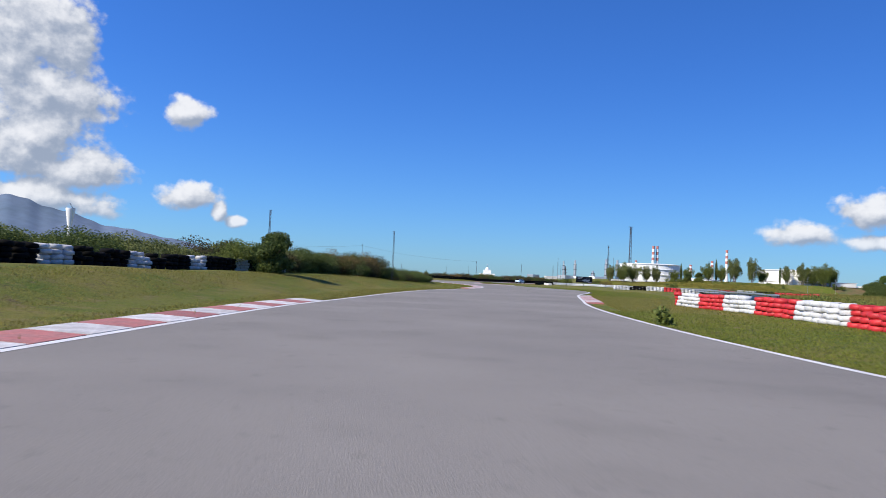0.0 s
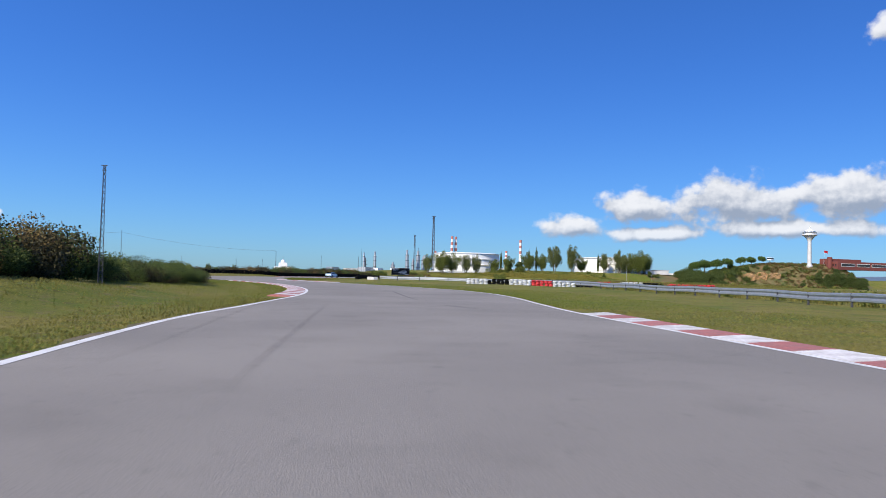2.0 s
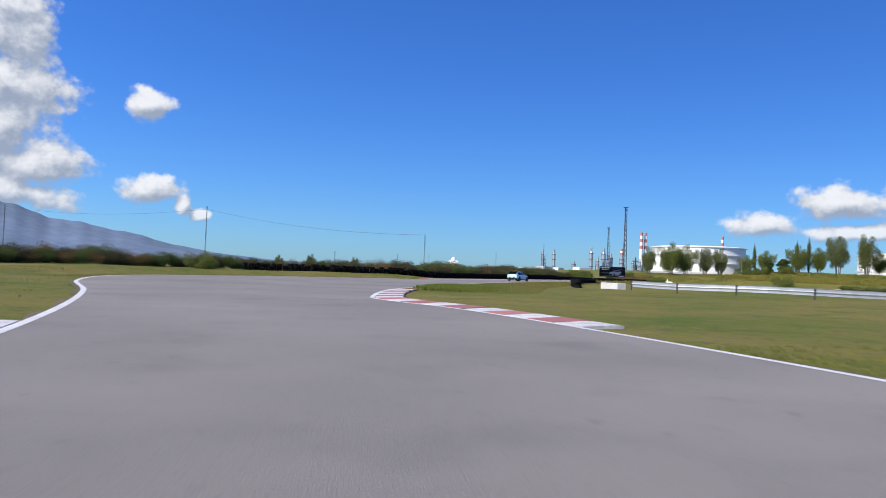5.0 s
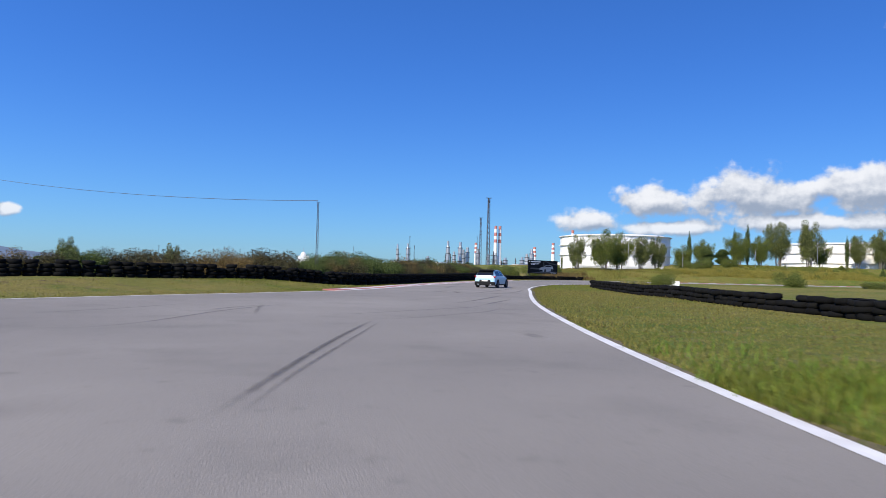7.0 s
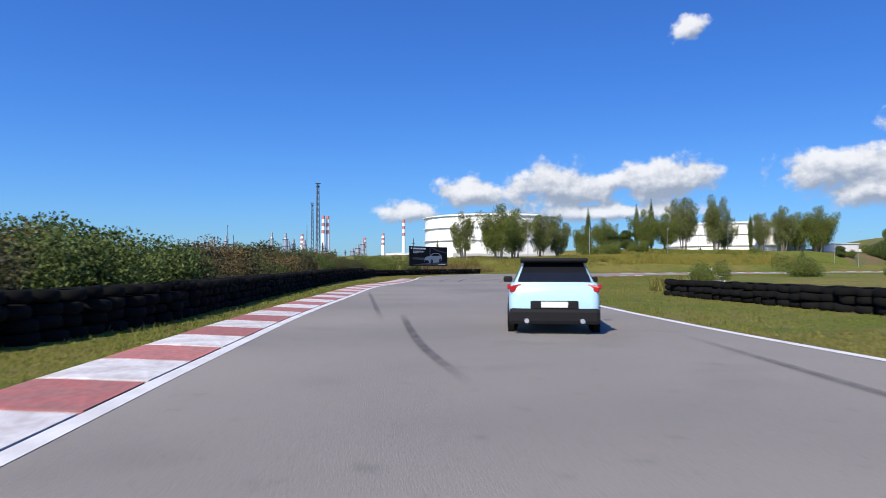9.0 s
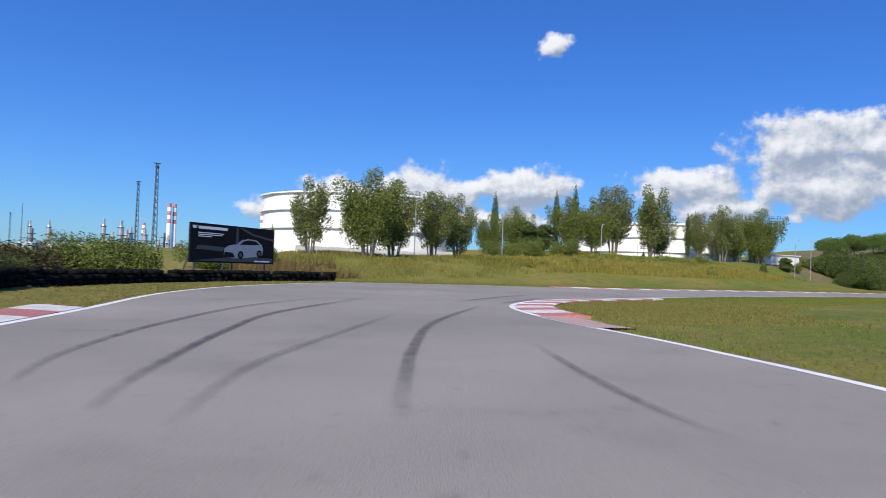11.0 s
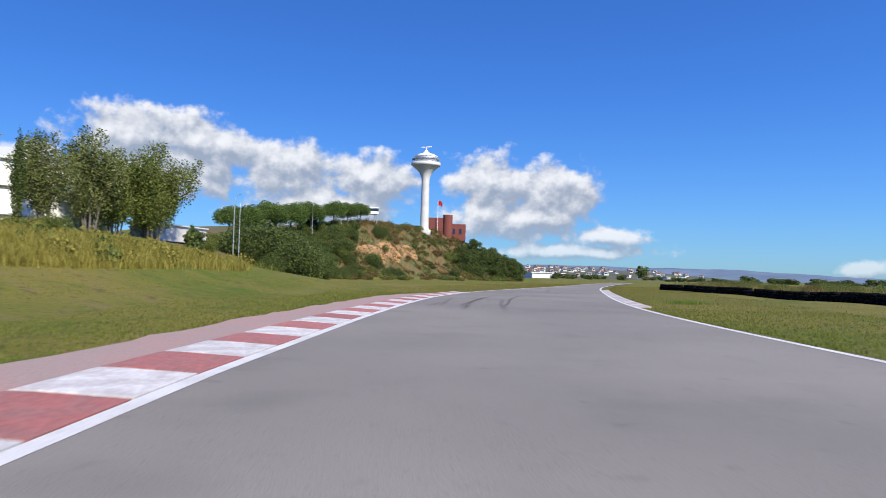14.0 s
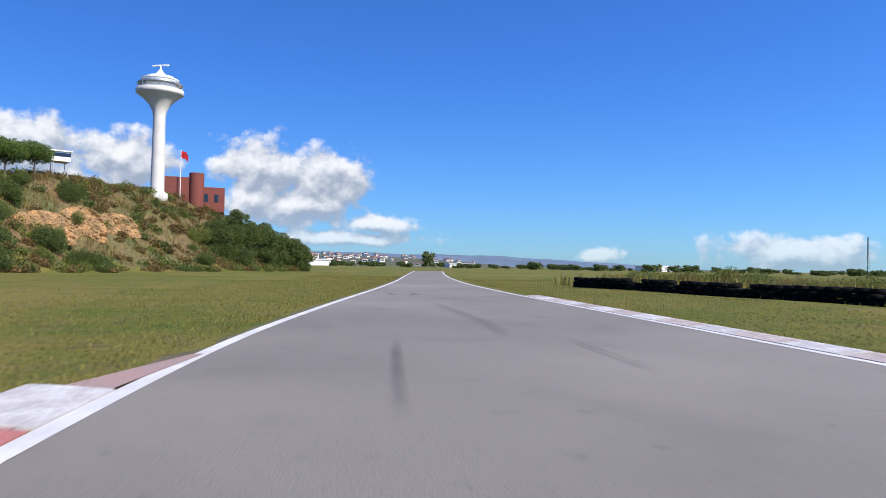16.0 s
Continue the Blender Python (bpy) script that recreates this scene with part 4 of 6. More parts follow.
# ---------------------------------------------------------------- guard rail
def make_guard_rail(points, label, side=1):
    line = curve_through(points, 2.0)
    zs = terrain(np.array([p.x for p in line]), np.array([p.y for p in line]))
    o = tagged(empty("guard_rail", (*points[0], 0)), label, "guard rail", "guard rails")
    off = Vector((points[0][0], points[0][1], 0))
    bm = bmesh.new()
    prof = [(0, 0.28), (0.05, 0.32), (0.05, 0.42), (0, 0.47), (-0.03, 0.52), (0, 0.57), (0.05, 0.62), (0.05, 0.72), (0, 0.77)]
    rows = []
    for i, (p, z) in enumerate(zip(line, zs)):
        t = (line[min(i + 1, len(line) - 1)] - line[max(i - 1, 0)]).normalized()
        n = Vector((-t.y, t.x, 0)) * side
        rows.append([bm.verts.new(p - off + n * a + Vector((0, 0, z + b))) for a, b in prof])
    for a, b in zip(rows, rows[1:]):
        for k in range(len(prof) - 1):
            bm.faces.new((a[k], b[k], b[k + 1], a[k + 1]))
    part("rail", bm, STEEL, o)
    pm = bmesh.new()
    box(pm, (0.09, 0.09, 0.95), Matrix.Translation((0, 0, 0.27)))
    me = bpy.data.meshes.new("post")
    pm.to_mesh(me)
    pm.free()
    me.materials.append(DARK_STEEL)
    for i, (p, z) in enumerate(zip(line, zs)):
        if i % 2 == 0:
            piece("post", me, o, Matrix.Translation(p - off + Vector((0, 0, z))))


make_guard_rail([(17, 42.5), (21, 47.5), (25.8, 53.5), (30.5, 62), (35, 74), (39, 92), (42.5, 110), (45, 124)], "galvanised steel guard rail on posts in the grass")
make_guard_rail([(27, 163.5), (31, 159), (37, 155), (46, 151.5), (60, 148.5)], "galvanised steel guard rail behind a tyre wall")


# ---------------------------------------------------------------- car
CAR_BLUE = mat("light_blue_paint", (0.40, 0.60, 0.72), 0.25, 0.03, 1, 20, 0.0, spec=0.6)
BLACK_PLASTIC = mat("black_plastic", (0.008, 0.008, 0.009), 0.7, 0.1, 3, 20, 0.0, spec=0.2)
TAIL_RED = mat("tail_light_red", (0.35, 0.012, 0.015), 0.2, 0.05, 3, 20, 0.0)
PLATE = mat("number_plate", (0.7, 0.7, 0.68), 0.4, 0.05, 3, 20, 0.0)


def make_car(x, y, turn, size):
    """A hatchback; its tail looks along -y before the turn."""
    c = tagged(empty("car", (x, y, 0.005), turn), "light blue hatchback with a black roof spoiler on the track", "car")
    c.scale = (size, size, size)

    def loft(rings, closed):
        bm = bmesh.new()
        vs = [[bm.verts.new(p) for p in r] for r in rings]
        n = len(vs[0])
        for a, b in zip(vs, vs[1:]):
            for i in range(n if closed else n - 1):
                bm.faces.new((a[i], a[(i + 1) % n], b[(i + 1) % n], b[i]))
        if closed:
            bm.faces.new(vs[0])
            bm.faces.new(vs[-1][::-1])
        bmesh.ops.recalc_face_normals(bm, faces=bm.faces)
        return bm

    stations = [(-2.02, 0.70, 0.34, 0.70), (-1.99, 0.80, 0.28, 0.90), (-1.9, 0.85, 0.24, 0.99), (-1.6, 0.875, 0.22, 1.0), (-0.6, 0.88, 0.2, 0.97), (0.5, 0.88, 0.2, 0.95), (1.1, 0.87, 0.2, 0.90), (1.6, 0.84, 0.2, 0.82), (1.9, 0.76, 0.22, 0.70), (2.02, 0.62, 0.3, 0.55)]
    body = [[(-w * 0.92, yy, a), (-w * 0.985, yy, a + 0.12), (-w, yy, a * 0.5 + b * 0.5), (-w * 0.985, yy, b - 0.14), (-w * 0.94, yy, b - 0.04), (-w * 0.84, yy, b),
             (w * 0.84, yy, b), (w * 0.94, yy, b - 0.04), (w * 0.985, yy, b - 0.14), (w, yy, a * 0.5 + b * 0.5), (w * 0.985, yy, a + 0.12), (w * 0.92, yy, a)] for yy, w, a, b in stations]
    part("body", loft(body, True), CAR_BLUE, c, smooth=True)
    # cabin: length, half width at the sill, half width at the roof's edge, roof height
    cab = [(-1.96, 0.80, 0.76, 0.96), (-1.72, 0.80, 0.66, 1.22), (-1.52, 0.81, 0.60, 1.38), (-1.0, 0.82, 0.59, 1.44), (-0.3, 0.82, 0.59, 1.455), (0.25, 0.82, 0.58, 1.41), (0.6, 0.81, 0.64, 1.22), (1.12, 0.80, 0.76, 0.92)]
    shell = [[(-wb, yy, 0.90), (-wt, yy, z - 0.05), (-wt * 0.9, yy, z - 0.012), (-wt * 0.55, yy, z), (wt * 0.55, yy, z), (wt * 0.9, yy, z - 0.012), (wt, yy, z - 0.05), (wb, yy, 0.90)] for yy, wb, wt, z in cab]
    part("cabin", loft(shell, True), CAR_BLUE, c, smooth=True)

    def at(yy):
        return [float(np.interp(yy, [k[0] for k in cab], [k[i] for k in cab])) for i in (1, 2, 3)]

    def pane(points):
        bm = loft(points, False)
        part("window", bm, GLASS_DARK, c)

    pane([[(-at(yy)[1] * 0.93, yy - 0.02, at(yy)[2] + 0.004), (at(yy)[1] * 0.93, yy - 0.02, at(yy)[2] + 0.004)] for yy in (-1.93, -1.72, -1.52)])
    pane([[(-at(yy)[1] * 0.93, yy + 0.02, at(yy)[2] + 0.004), (at(yy)[1] * 0.93, yy + 0.02, at(yy)[2] + 0.004)] for yy in (0.29, 0.6, 1.05)])
    for s in (-1, 1):
        for ys in ((-1.5, -1.1, -0.5), (-0.42, 0.2, 0.5)):
            rows = []
            for yy in ys:
                wb, wt, z = at(yy)
                rows.append([(s * (wb + (wt - wb) * u + 0.012), yy, 0.9 + (z - 0.95) * u) for u in (0.12, 0.9)])
            pane(rows)
        bm = bmesh.new()
        box(bm, (0.40, 0.07, 0.12), Matrix.Translation((s * 0.655, -1.935, 0.89)) @ pose(0, 0, 0, 0, s * 13, s * -17), 0.025)
        part("tail_light", bm, TAIL_RED, c)
        bm = bmesh.new()
        box(bm, (0.06, 0.34, 0.10), Matrix.Translation((s * 0.845, -1.74, 0.90)) @ pose(0, 0, 0, 0, 0, s * 7), 0.02)
        part("tail_light", bm, TAIL_RED, c)
        bm = bmesh.new()
        tube(bm, 0.045, 0.045, 0.1, pose(s * 0.52, -2.06, 0.26, 90, 0, 0), 12)
        part("exhaust_tip", bm, STEEL, c)
        bm = bmesh.new()
        box(bm, (0.2, 0.1, 0.13), Matrix.Translation((s * 0.95, 0.62, 0.99)), 0.035)
        part("mirror", bm, BLACK_PLASTIC, c)
        bm = bmesh.new()
        box(bm, (0.03, 1.7, 0.1), Matrix.Translation((s * 0.87, 0.0, 0.24)), 0.012)
        part("side_sill", bm, BLACK_PLASTIC, c)
        for yy in (-1.25, 1.28):
            bm = bmesh.new()
            tube(bm, 0.375, 0.375, 0.12, pose(s * 0.83, yy, 0.315, 0, 90, 0) @ Matrix.Translation((0, 0, -0.06)), 24)
            part("wheel_arch", bm, BLACK_PLASTIC, c)
            w = empty("wheel", (0, 0, 0))
            w.parent = c
            w.matrix_basis = pose(s * 0.80, yy, 0.315, 0, 90, 0)
            piece("tyre", TYRE_B, w)
            bm = bmesh.new()
            tube(bm, 0.2, 0.2, 0.2, Matrix.Translation((0, 0, -0.1)), 16)
            part("rim", bm, DARK_STEEL, w)
    bm = bmesh.new()
    box(bm, (1.30, 0.40, 0.07), Matrix.Translation((0, -1.62, 1.395)) @ pose(0, 0, 0, -5), 0.03)
    part("spoiler", bm, BLACK_PLASTIC, c)
    roof = [[(-at(yy)[1] * 0.97, yy, at(yy)[2] - 0.026), (-at(yy)[1] * 0.55, yy, at(yy)[2] + 0.008), (at(yy)[1] * 0.55, yy, at(yy)[2] + 0.008), (at(yy)[1] * 0.97, yy, at(yy)[2] - 0.026)] for yy in (-1.5, -1.0, -0.3, 0.25)]
    part("roof", loft(roof, False), BLACK_PLASTIC, c, "black painted roof")
    bm = bmesh.new()
    box(bm, (1.70, 0.26, 0.30), Matrix.Translation((0, -1.955, 0.34)), 0.07)
    part("bumper", bm, BLACK_PLASTIC, c)
    bm = bmesh.new()
    box(bm, (0.90, 0.07, 0.17), Matrix.Translation((0, -2.02, 0.55)), 0.03)
    part("plate_recess", bm, BLACK_PLASTIC, c)
    bm = bmesh.new()
    box(bm, (0.5, 0.02, 0.11), Matrix.Translation((0, -2.06, 0.565)), 0.005)
    part("number_plate", bm, PLATE, c)


make_car(23.8, 201.2, -36, 0.86)


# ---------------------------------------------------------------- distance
# bluish haze of distance mixed into the ridges' own colour; the air is clear
HAZE_BLUE = mat("haze_tinted_mountain", (0.16, 0.21, 0.29), 1.0, 0.15, 0.002, 0.02, 0.0, second=(0.10, 0.15, 0.2))


def make_mountains(name, a0, a1, r, height, label):
    """A ridge seen from the track between two bearings; height(u) along it."""
    bm = bmesh.new()
    prev = None
    for i in range(161):
        u = i / 160
        a = radians(a0 + (a1 - a0) * u)
        h = height(u) * (1 + 0.05 * math.sin(u * 23) + 0.03 * math.sin(u * 61 + 1) + 0.012 * math.sin(u * 170))
        v = [bm.verts.new((math.sin(a) * (r - d), math.cos(a) * (r - d), z)) for d, z in ((r * 0.22, -8), (r * 0.1, h * 0.45), (0, h), (-r * 0.12, -8))]
        if prev:
            for k in range(3):
                bm.faces.new((prev[k], prev[k + 1], v[k + 1], v[k]))
        prev = v
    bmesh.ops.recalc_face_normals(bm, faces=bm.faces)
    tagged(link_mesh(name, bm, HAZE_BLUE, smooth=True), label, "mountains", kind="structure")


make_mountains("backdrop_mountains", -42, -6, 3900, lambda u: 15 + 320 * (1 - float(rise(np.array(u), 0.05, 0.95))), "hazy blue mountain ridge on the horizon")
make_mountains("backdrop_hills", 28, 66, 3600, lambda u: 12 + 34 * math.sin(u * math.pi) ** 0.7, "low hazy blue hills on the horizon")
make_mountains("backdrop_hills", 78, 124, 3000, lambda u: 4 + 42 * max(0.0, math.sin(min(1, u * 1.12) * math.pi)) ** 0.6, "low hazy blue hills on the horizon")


# ---------------------------------------------------------------- skid marks
def skid_mat():
    m = mat("skid_rubber", (0.075, 0.07, 0.07), 0.8, 0.3, 1.5, 30, 0.1)
    n, l = m.node_tree.nodes, m.node_tree.links
    clear, mix, noise, ramp = n.new("ShaderNodeBsdfTransparent"), n.new("ShaderNodeMixShader"), n.new("ShaderNodeTexNoise"), n.new("ShaderNodeMapRange")
    noise.inputs["Scale"].default_value, noise.inputs["Detail"].default_value = 3.5, 8
    ramp.inputs["From Min"].default_value, ramp.inputs["From Max"].default_value = 0.3, 0.7
    ramp.inputs["To Min"].default_value, ramp.inputs["To Max"].default_value = 0.35, 1.0
    wear, mul = n.new("ShaderNodeAttribute"), n.new("ShaderNodeMath")
    wear.attribute_name, mul.operation = "rubber", "MULTIPLY"
    l.new(n.new("ShaderNodeTexCoord").outputs["Object"], noise.inputs["Vector"])
    l.new(noise.outputs["Fac"], ramp.inputs["Value"])
    l.new(ramp.outputs["Result"], mul.inputs[0])
    l.new(wear.outputs["Fac"], mul.inputs[1])
    l.new(mul.outputs[0], mix.inputs["Fac"])
    l.new(clear.outputs[0], mix.inputs[1])
    l.new(n["Principled BSDF"].outputs[0], mix.inputs[2])
    l.new(mix.outputs[0], n["Material Output"].inputs["Surface"])
    return m


SKID = skid_mat()
lift = 0.008


def make_skid(points, width, strength=0.6):
    """A rubber streak, worn thin at its ends and sides."""
    global lift
    line = curve_through(points, 0.4)
    v, f, a = [], [], []
    for i, p in enumerate(line):
        t = (line[min(i + 1, len(line) - 1)] - line[max(i - 1, 0)]).normalized()
        n = Vector((-t.y, t.x, 0))
        end = min(1.0, 4 * i / len(line), 4 * (len(line) - 1 - i) / len(line))
        for k, e in ((-0.65, 0), (-0.3, 1), (0.3, 1), (0.65, 0)):
            q = p + n * width * k
            v.append((q.x, q.y, lift))
            a.append(strength * e * end)
        if i:
            f += [(4 * i - 4 + k, 4 * i - 3 + k, 4 * i + 1 + k, 4 * i + k)[::-1] for k in range(3)]
    me = bpy.data.meshes.new("skid_mark")
    me.from_pydata(v, [], f)
    me.attributes.new("rubber", "FLOAT", "POINT").data.foreach_set("value", a)
    me.materials.append(SKID)
    lift += 0.0006
    tagged(new("skid_mark", me), "dark worn tyre skid mark on grey asphalt", "skid mark", "skid marks", "structure")


SKIDS = [
    ([(12.5, 88.3), (10.4, 74.7), (9.8, 69.6)], 0.1, 0.55),
    ([(-0.1, 46.0), (0.1, 47.6), (0.7, 51.2), (1.6, 57.3), (4.2, 74.6)], 0.16, 0.11),
    ([(1.4, 44.2), (1.6, 45.5), (1.9, 47.5), (2.9, 53.0), (5.2, 65.7)], 0.16, 0.13),
    ([(9.6, 65.6), (10.0, 62.4)], 0.5, 0.22),
    ([(9.6, 168.4), (8.3, 164.3), (7.3, 160.8), (6.6, 158.2)], 0.1, 0.6),
    ([(9.7, 168.0), (8.4, 163.8), (7.4, 160.5), (6.8, 158.2)], 0.06, 0.45),
    ([(3.9, 165.9), (5.0, 167.5), (6.4, 171.5), (8.4, 175.6)], 0.1, 0.5),
    ([(2.2, 169.5), (3.8, 171.8), (5.3, 174.5)], 0.1, 0.4),
    ([(11.9, 165.3), (11.9, 164.2)], 0.3, 0.35),
    ([(8.4, 169.6), (9.5, 170.5), (11.6, 172.3), (13.0, 173.5), (13.9, 174.4), (14.6, 175.6)], 0.1, 0.4),
    ([(9.5, 168.6), (10.6, 169.1), (12.5, 170.9), (13.6, 172.1), (14.6, 173.8)], 0.1, 0.35),
    ([(6.0, 171.5), (6.5, 172.7), (7.5, 174.2)], 0.12, 0.5),
    ([(7.1, 169.8), (7.2, 171.9), (7.4, 174.7)], 0.12, 0.3),
    ([(18.9, 185.4), (16.0, 180.1), (14.5, 177.6), (13.8, 176.5)], 0.16, 0.5),
    ([(17.5, 180.6), (15.5, 177.2), (14.6, 175.6)], 0.14, 0.45),
    ([(17.8, 190.2), (17.2, 187.0)], 0.2, 0.4),
    ([(24.6, 198.9), (20.6, 191.7), (18.6, 188.4), (17.3, 186.4), (16.7, 185.5)], 0.16, 0.5),
    ([(23.9, 195.4), (21.6, 190.7), (20.3, 188.7), (18.6, 186.6), (17.2, 185.0)], 0.14, 0.5),
    ([(22.2, 189.7), (21.7, 188.3)], 0.12, 0.35),
    ([(16.5, 189.7), (16.7, 189.2), (17.1, 188.7)], 0.55, 0.5),
    ([(22.7, 205.3), (20.3, 199.8), (19.0, 196.2)], 0.16, 0.5),
    ([(27.4, 218.1), (21.4, 203.5)], 0.14, 0.4),
    ([(17.6, 189.3), (17.5, 188.3)], 0.3, 0.3),
    ([(37.4, 229.8), (37.4, 229.6), (38.4, 231.8), (40.8, 235.4), (44.6, 239.9), (49.5, 243.8)], 0.12, 0.7),
    ([(37.7, 228.2), (37.7, 228.1), (38.5, 229.6), (41.1, 233.6), (44.1, 237.5), (50.2, 243.1)], 0.15, 0.75),
    ([(38.1, 227.4), (38.0, 227.3), (39.7, 229.7), (42.7, 232.7), (46.5, 236.3)], 0.16, 0.3),
    ([(39.5, 226.7), (39.5, 226.7), (40.5, 228.0), (42.8, 230.8), (45.9, 234.1), (51.8, 239.0)], 0.18, 0.55),
    ([(44.6, 230.1), (42.6, 227.4), (41.5, 225.7), (41.1, 224.8)], 0.14, 0.4),
    ([(51.8, 240.3), (53.4, 241.4), (57.7, 244.0), (61.7, 245.8)], 0.26, 0.5),
    ([(52.8, 239.4), (54.9, 240.6), (58.9, 243.0)], 0.26, 0.45),
    ([(52.2, 244.5), (54.0, 245.3)], 0.12, 0.5),
    ([(61.2, 249.3), (62.4, 249.7), (63.8, 249.8)], 0.12, 0.6),
    ([(60.7, 247.5), (62.0, 247.8), (63.3, 248.1)], 0.12, 0.35),
    ([(77.8, 250.7), (73.9, 249.9), (71.0, 249.0)], 0.2, 0.24),
    ([(79.3, 249.9), (74.0, 248.7), (71.3, 247.9), (69.9, 247.4)], 0.2, 0.28),
    ([(108.1, 252.0), (116.9, 251.5)], 0.18, 0.25),
    ([(105.1, 251.3), (112.8, 250.7), (118.2, 249.9)], 0.18, 0.28),
    ([(104.6, 250.0), (110.8, 249.7), (117.2, 249.1)], 0.18, 0.28),
    ([(122.0, 249.2), (115.2, 250.4), (110.1, 251.1), (107.7, 251.2), (106.6, 251.2)], 0.22, 0.38),
    ([(124.4, 247.4), (117.4, 248.7), (112.1, 249.3), (108.9, 249.7), (107.4, 249.7), (106.5, 249.8)], 0.14, 0.45),
    ([(111.5, 251.9), (108.8, 252.3), (107.7, 252.4)], 0.3, 0.2),
    ([(131.7, 247.1), (127.6, 248.1), (125.9, 248.5)], 0.14, 0.3),
    ([(142.3, 243.4), (134.8, 244.5), (131.1, 245.5)], 0.3, 0.2),
    ([(131.4, 244.4), (127.6, 245.1)], 0.14, 0.22),
    ([(148.4, 243.2), (146.5, 243.5)], 0.3, 0.4),
    ([(148.6, 242.2), (146.6, 242.6)], 0.3, 0.4),
    ([(-1.3, 28.7), (-1.1, 28.9)], 0.16, 0.7),
    ([(0.2, 29.4), (0.4, 29.5)], 0.14, 0.6),
]
for pts, w, k in SKIDS:
    make_skid(pts, w * 0.9, k)


# ---------------------------------------------------------------- grass and weeds
def blades(name, spots, height, width, material, label, bend=0.5):
    """Upright blades, each one bent triangle pair, at (x, y) spots on the ground."""
    rng = np.random.default_rng(len(spots))
    n = len(spots)
    x, y = spots[:, 0], spots[:, 1]
    z = np.concatenate([terrain(x[i:i + 20000], y[i:i + 20000]) for i in range(0, n, 20000)])
    a, b = rng.uniform(0, 6.283, n), rng.uniform(0, 6.283, n)
    h = height * rng.uniform(0.45, 1.25, n)
    w = width * rng.uniform(0.6, 1.3, n)
    dx, dy = np.cos(a) * w, np.sin(a) * w
    ox, oy = np.cos(b) * h * bend * rng.uniform(0.1, 1, n), np.sin(b) * h * bend * rng.uniform(0.1, 1, n)
    v = np.stack([np.stack([x - dx, y - dy, z - 0.03], -1), np.stack([x + dx, y + dy, z - 0.03], -1),
                  np.stack([x + dx * 0.7 + ox * 0.4, y + dy * 0.7 + oy * 0.4, z + h * 0.6], -1), np.stack([x - dx * 0.7 + ox * 0.4, y - dy * 0.7 + oy * 0.4, z + h * 0.6], -1),
                  np.stack([x + ox, y + oy, z + h], -1)], 1).reshape(-1, 3)
    i = np.arange(n)[:, None] * 5
    f = (i + np.array([[0, 1, 2, 3]])).tolist() + (i + np.array([[3, 2, 4]])).tolist()
    me = bpy.data.meshes.new(name)
    me.from_pydata(v.tolist(), [], f)
    me.materials.append(material)
    return tagged(new(name, me), label, "grass", kind="stuff")


def beside(line, side, a, b, near, far, count, seed, clump=0.0):
    """Random spots beside an edge line between two places of the plan."""
    rng = np.random.default_rng(seed)
    seg = line[nearest(line, a):nearest(line, b) + 1]
    p = np.array([q[:2] for q in seg])
    t = np.gradient(p, axis=0)
    t /= np.linalg.norm(t, axis=1)[:, None]
    k = rng.uniform(0, len(p) - 1.001, count)
    i = k.astype(int)
    d = near + (far - near) * rng.uniform(0, 1, count) ** 1.3
    q = p[i] + (p[np.minimum(i + 1, len(p) - 1)] - p[i]) * (k - i)[:, None] + np.stack([-t[i, 1], t[i, 0]], -1) * (side * d)[:, None]
    if clump:
        s = np.sin(q[:, 0] * 0.9 + 2 * np.sin(q[:, 1] * 0.5)) * np.sin(q[:, 1] * 1.1 + q[:, 0] * 0.37) + rng.uniform(-0.4, 0.4, count)
        q = q[s > clump]
    g, _ = road_gap(q[:, 0], q[:, 1])
    return q[g > min(near * 0.8, 0.25)]


GRASS_L = "short mown grass with yellowed blades along the asphalt"
for line, side, a, b, near, n, seed in [(left_line, 1, (-5, 8), (4, 70), 0.4, 26000, 1), (left_line, 1, (4, 70), (2, 121), 1.2, 12000, 2), (left_line, 1, (-9, 150), (12, 186), 0.4, 9000, 3), (left_line, 1, (12, 186), (39, 238), 1.25, 22000, 4),
                                        (left_line, 1, (39, 238), (67, 260), 0.35, 9000, 5), (left_line, 1, (67, 260), (125, 250.5), 2.6, 24000, 6), (left_line, 1, (125, 250.5), (190, 231), 0.5, 18000, 7),
                                        (right_line, -1, (6.9, 5), (7.4, 31), 0.3, 14000, 8), (right_line, -1, (7.4, 31), (14, 64), 1.1, 12000, 9), (right_line, -1, (14, 64), (14, 120), 0.4, 14000, 10),
                                        (right_line, -1, (6.6, 146), (28, 198), 0.3, 22000, 11), (right_line, -1, (28, 198), (49, 234), 0.4, 9000, 12), (right_line, -1, (49, 234), (64, 244), 1.4, 16000, 13), (right_line, -1, (64, 244), (112, 243), 0.3, 20000, 14), (right_line, -1, (112, 243), (180, 229), 0.9, 16000, 15)]:
    blades("grass", beside(line, side, a, b, near, near + 7.5, n * 2, seed), 0.05, 0.0105, GRASS_BLADE if seed % 2 else GRASS_LUSH, GRASS_L)
TUFT_L = "taller tufts of grass and weeds on the verge"
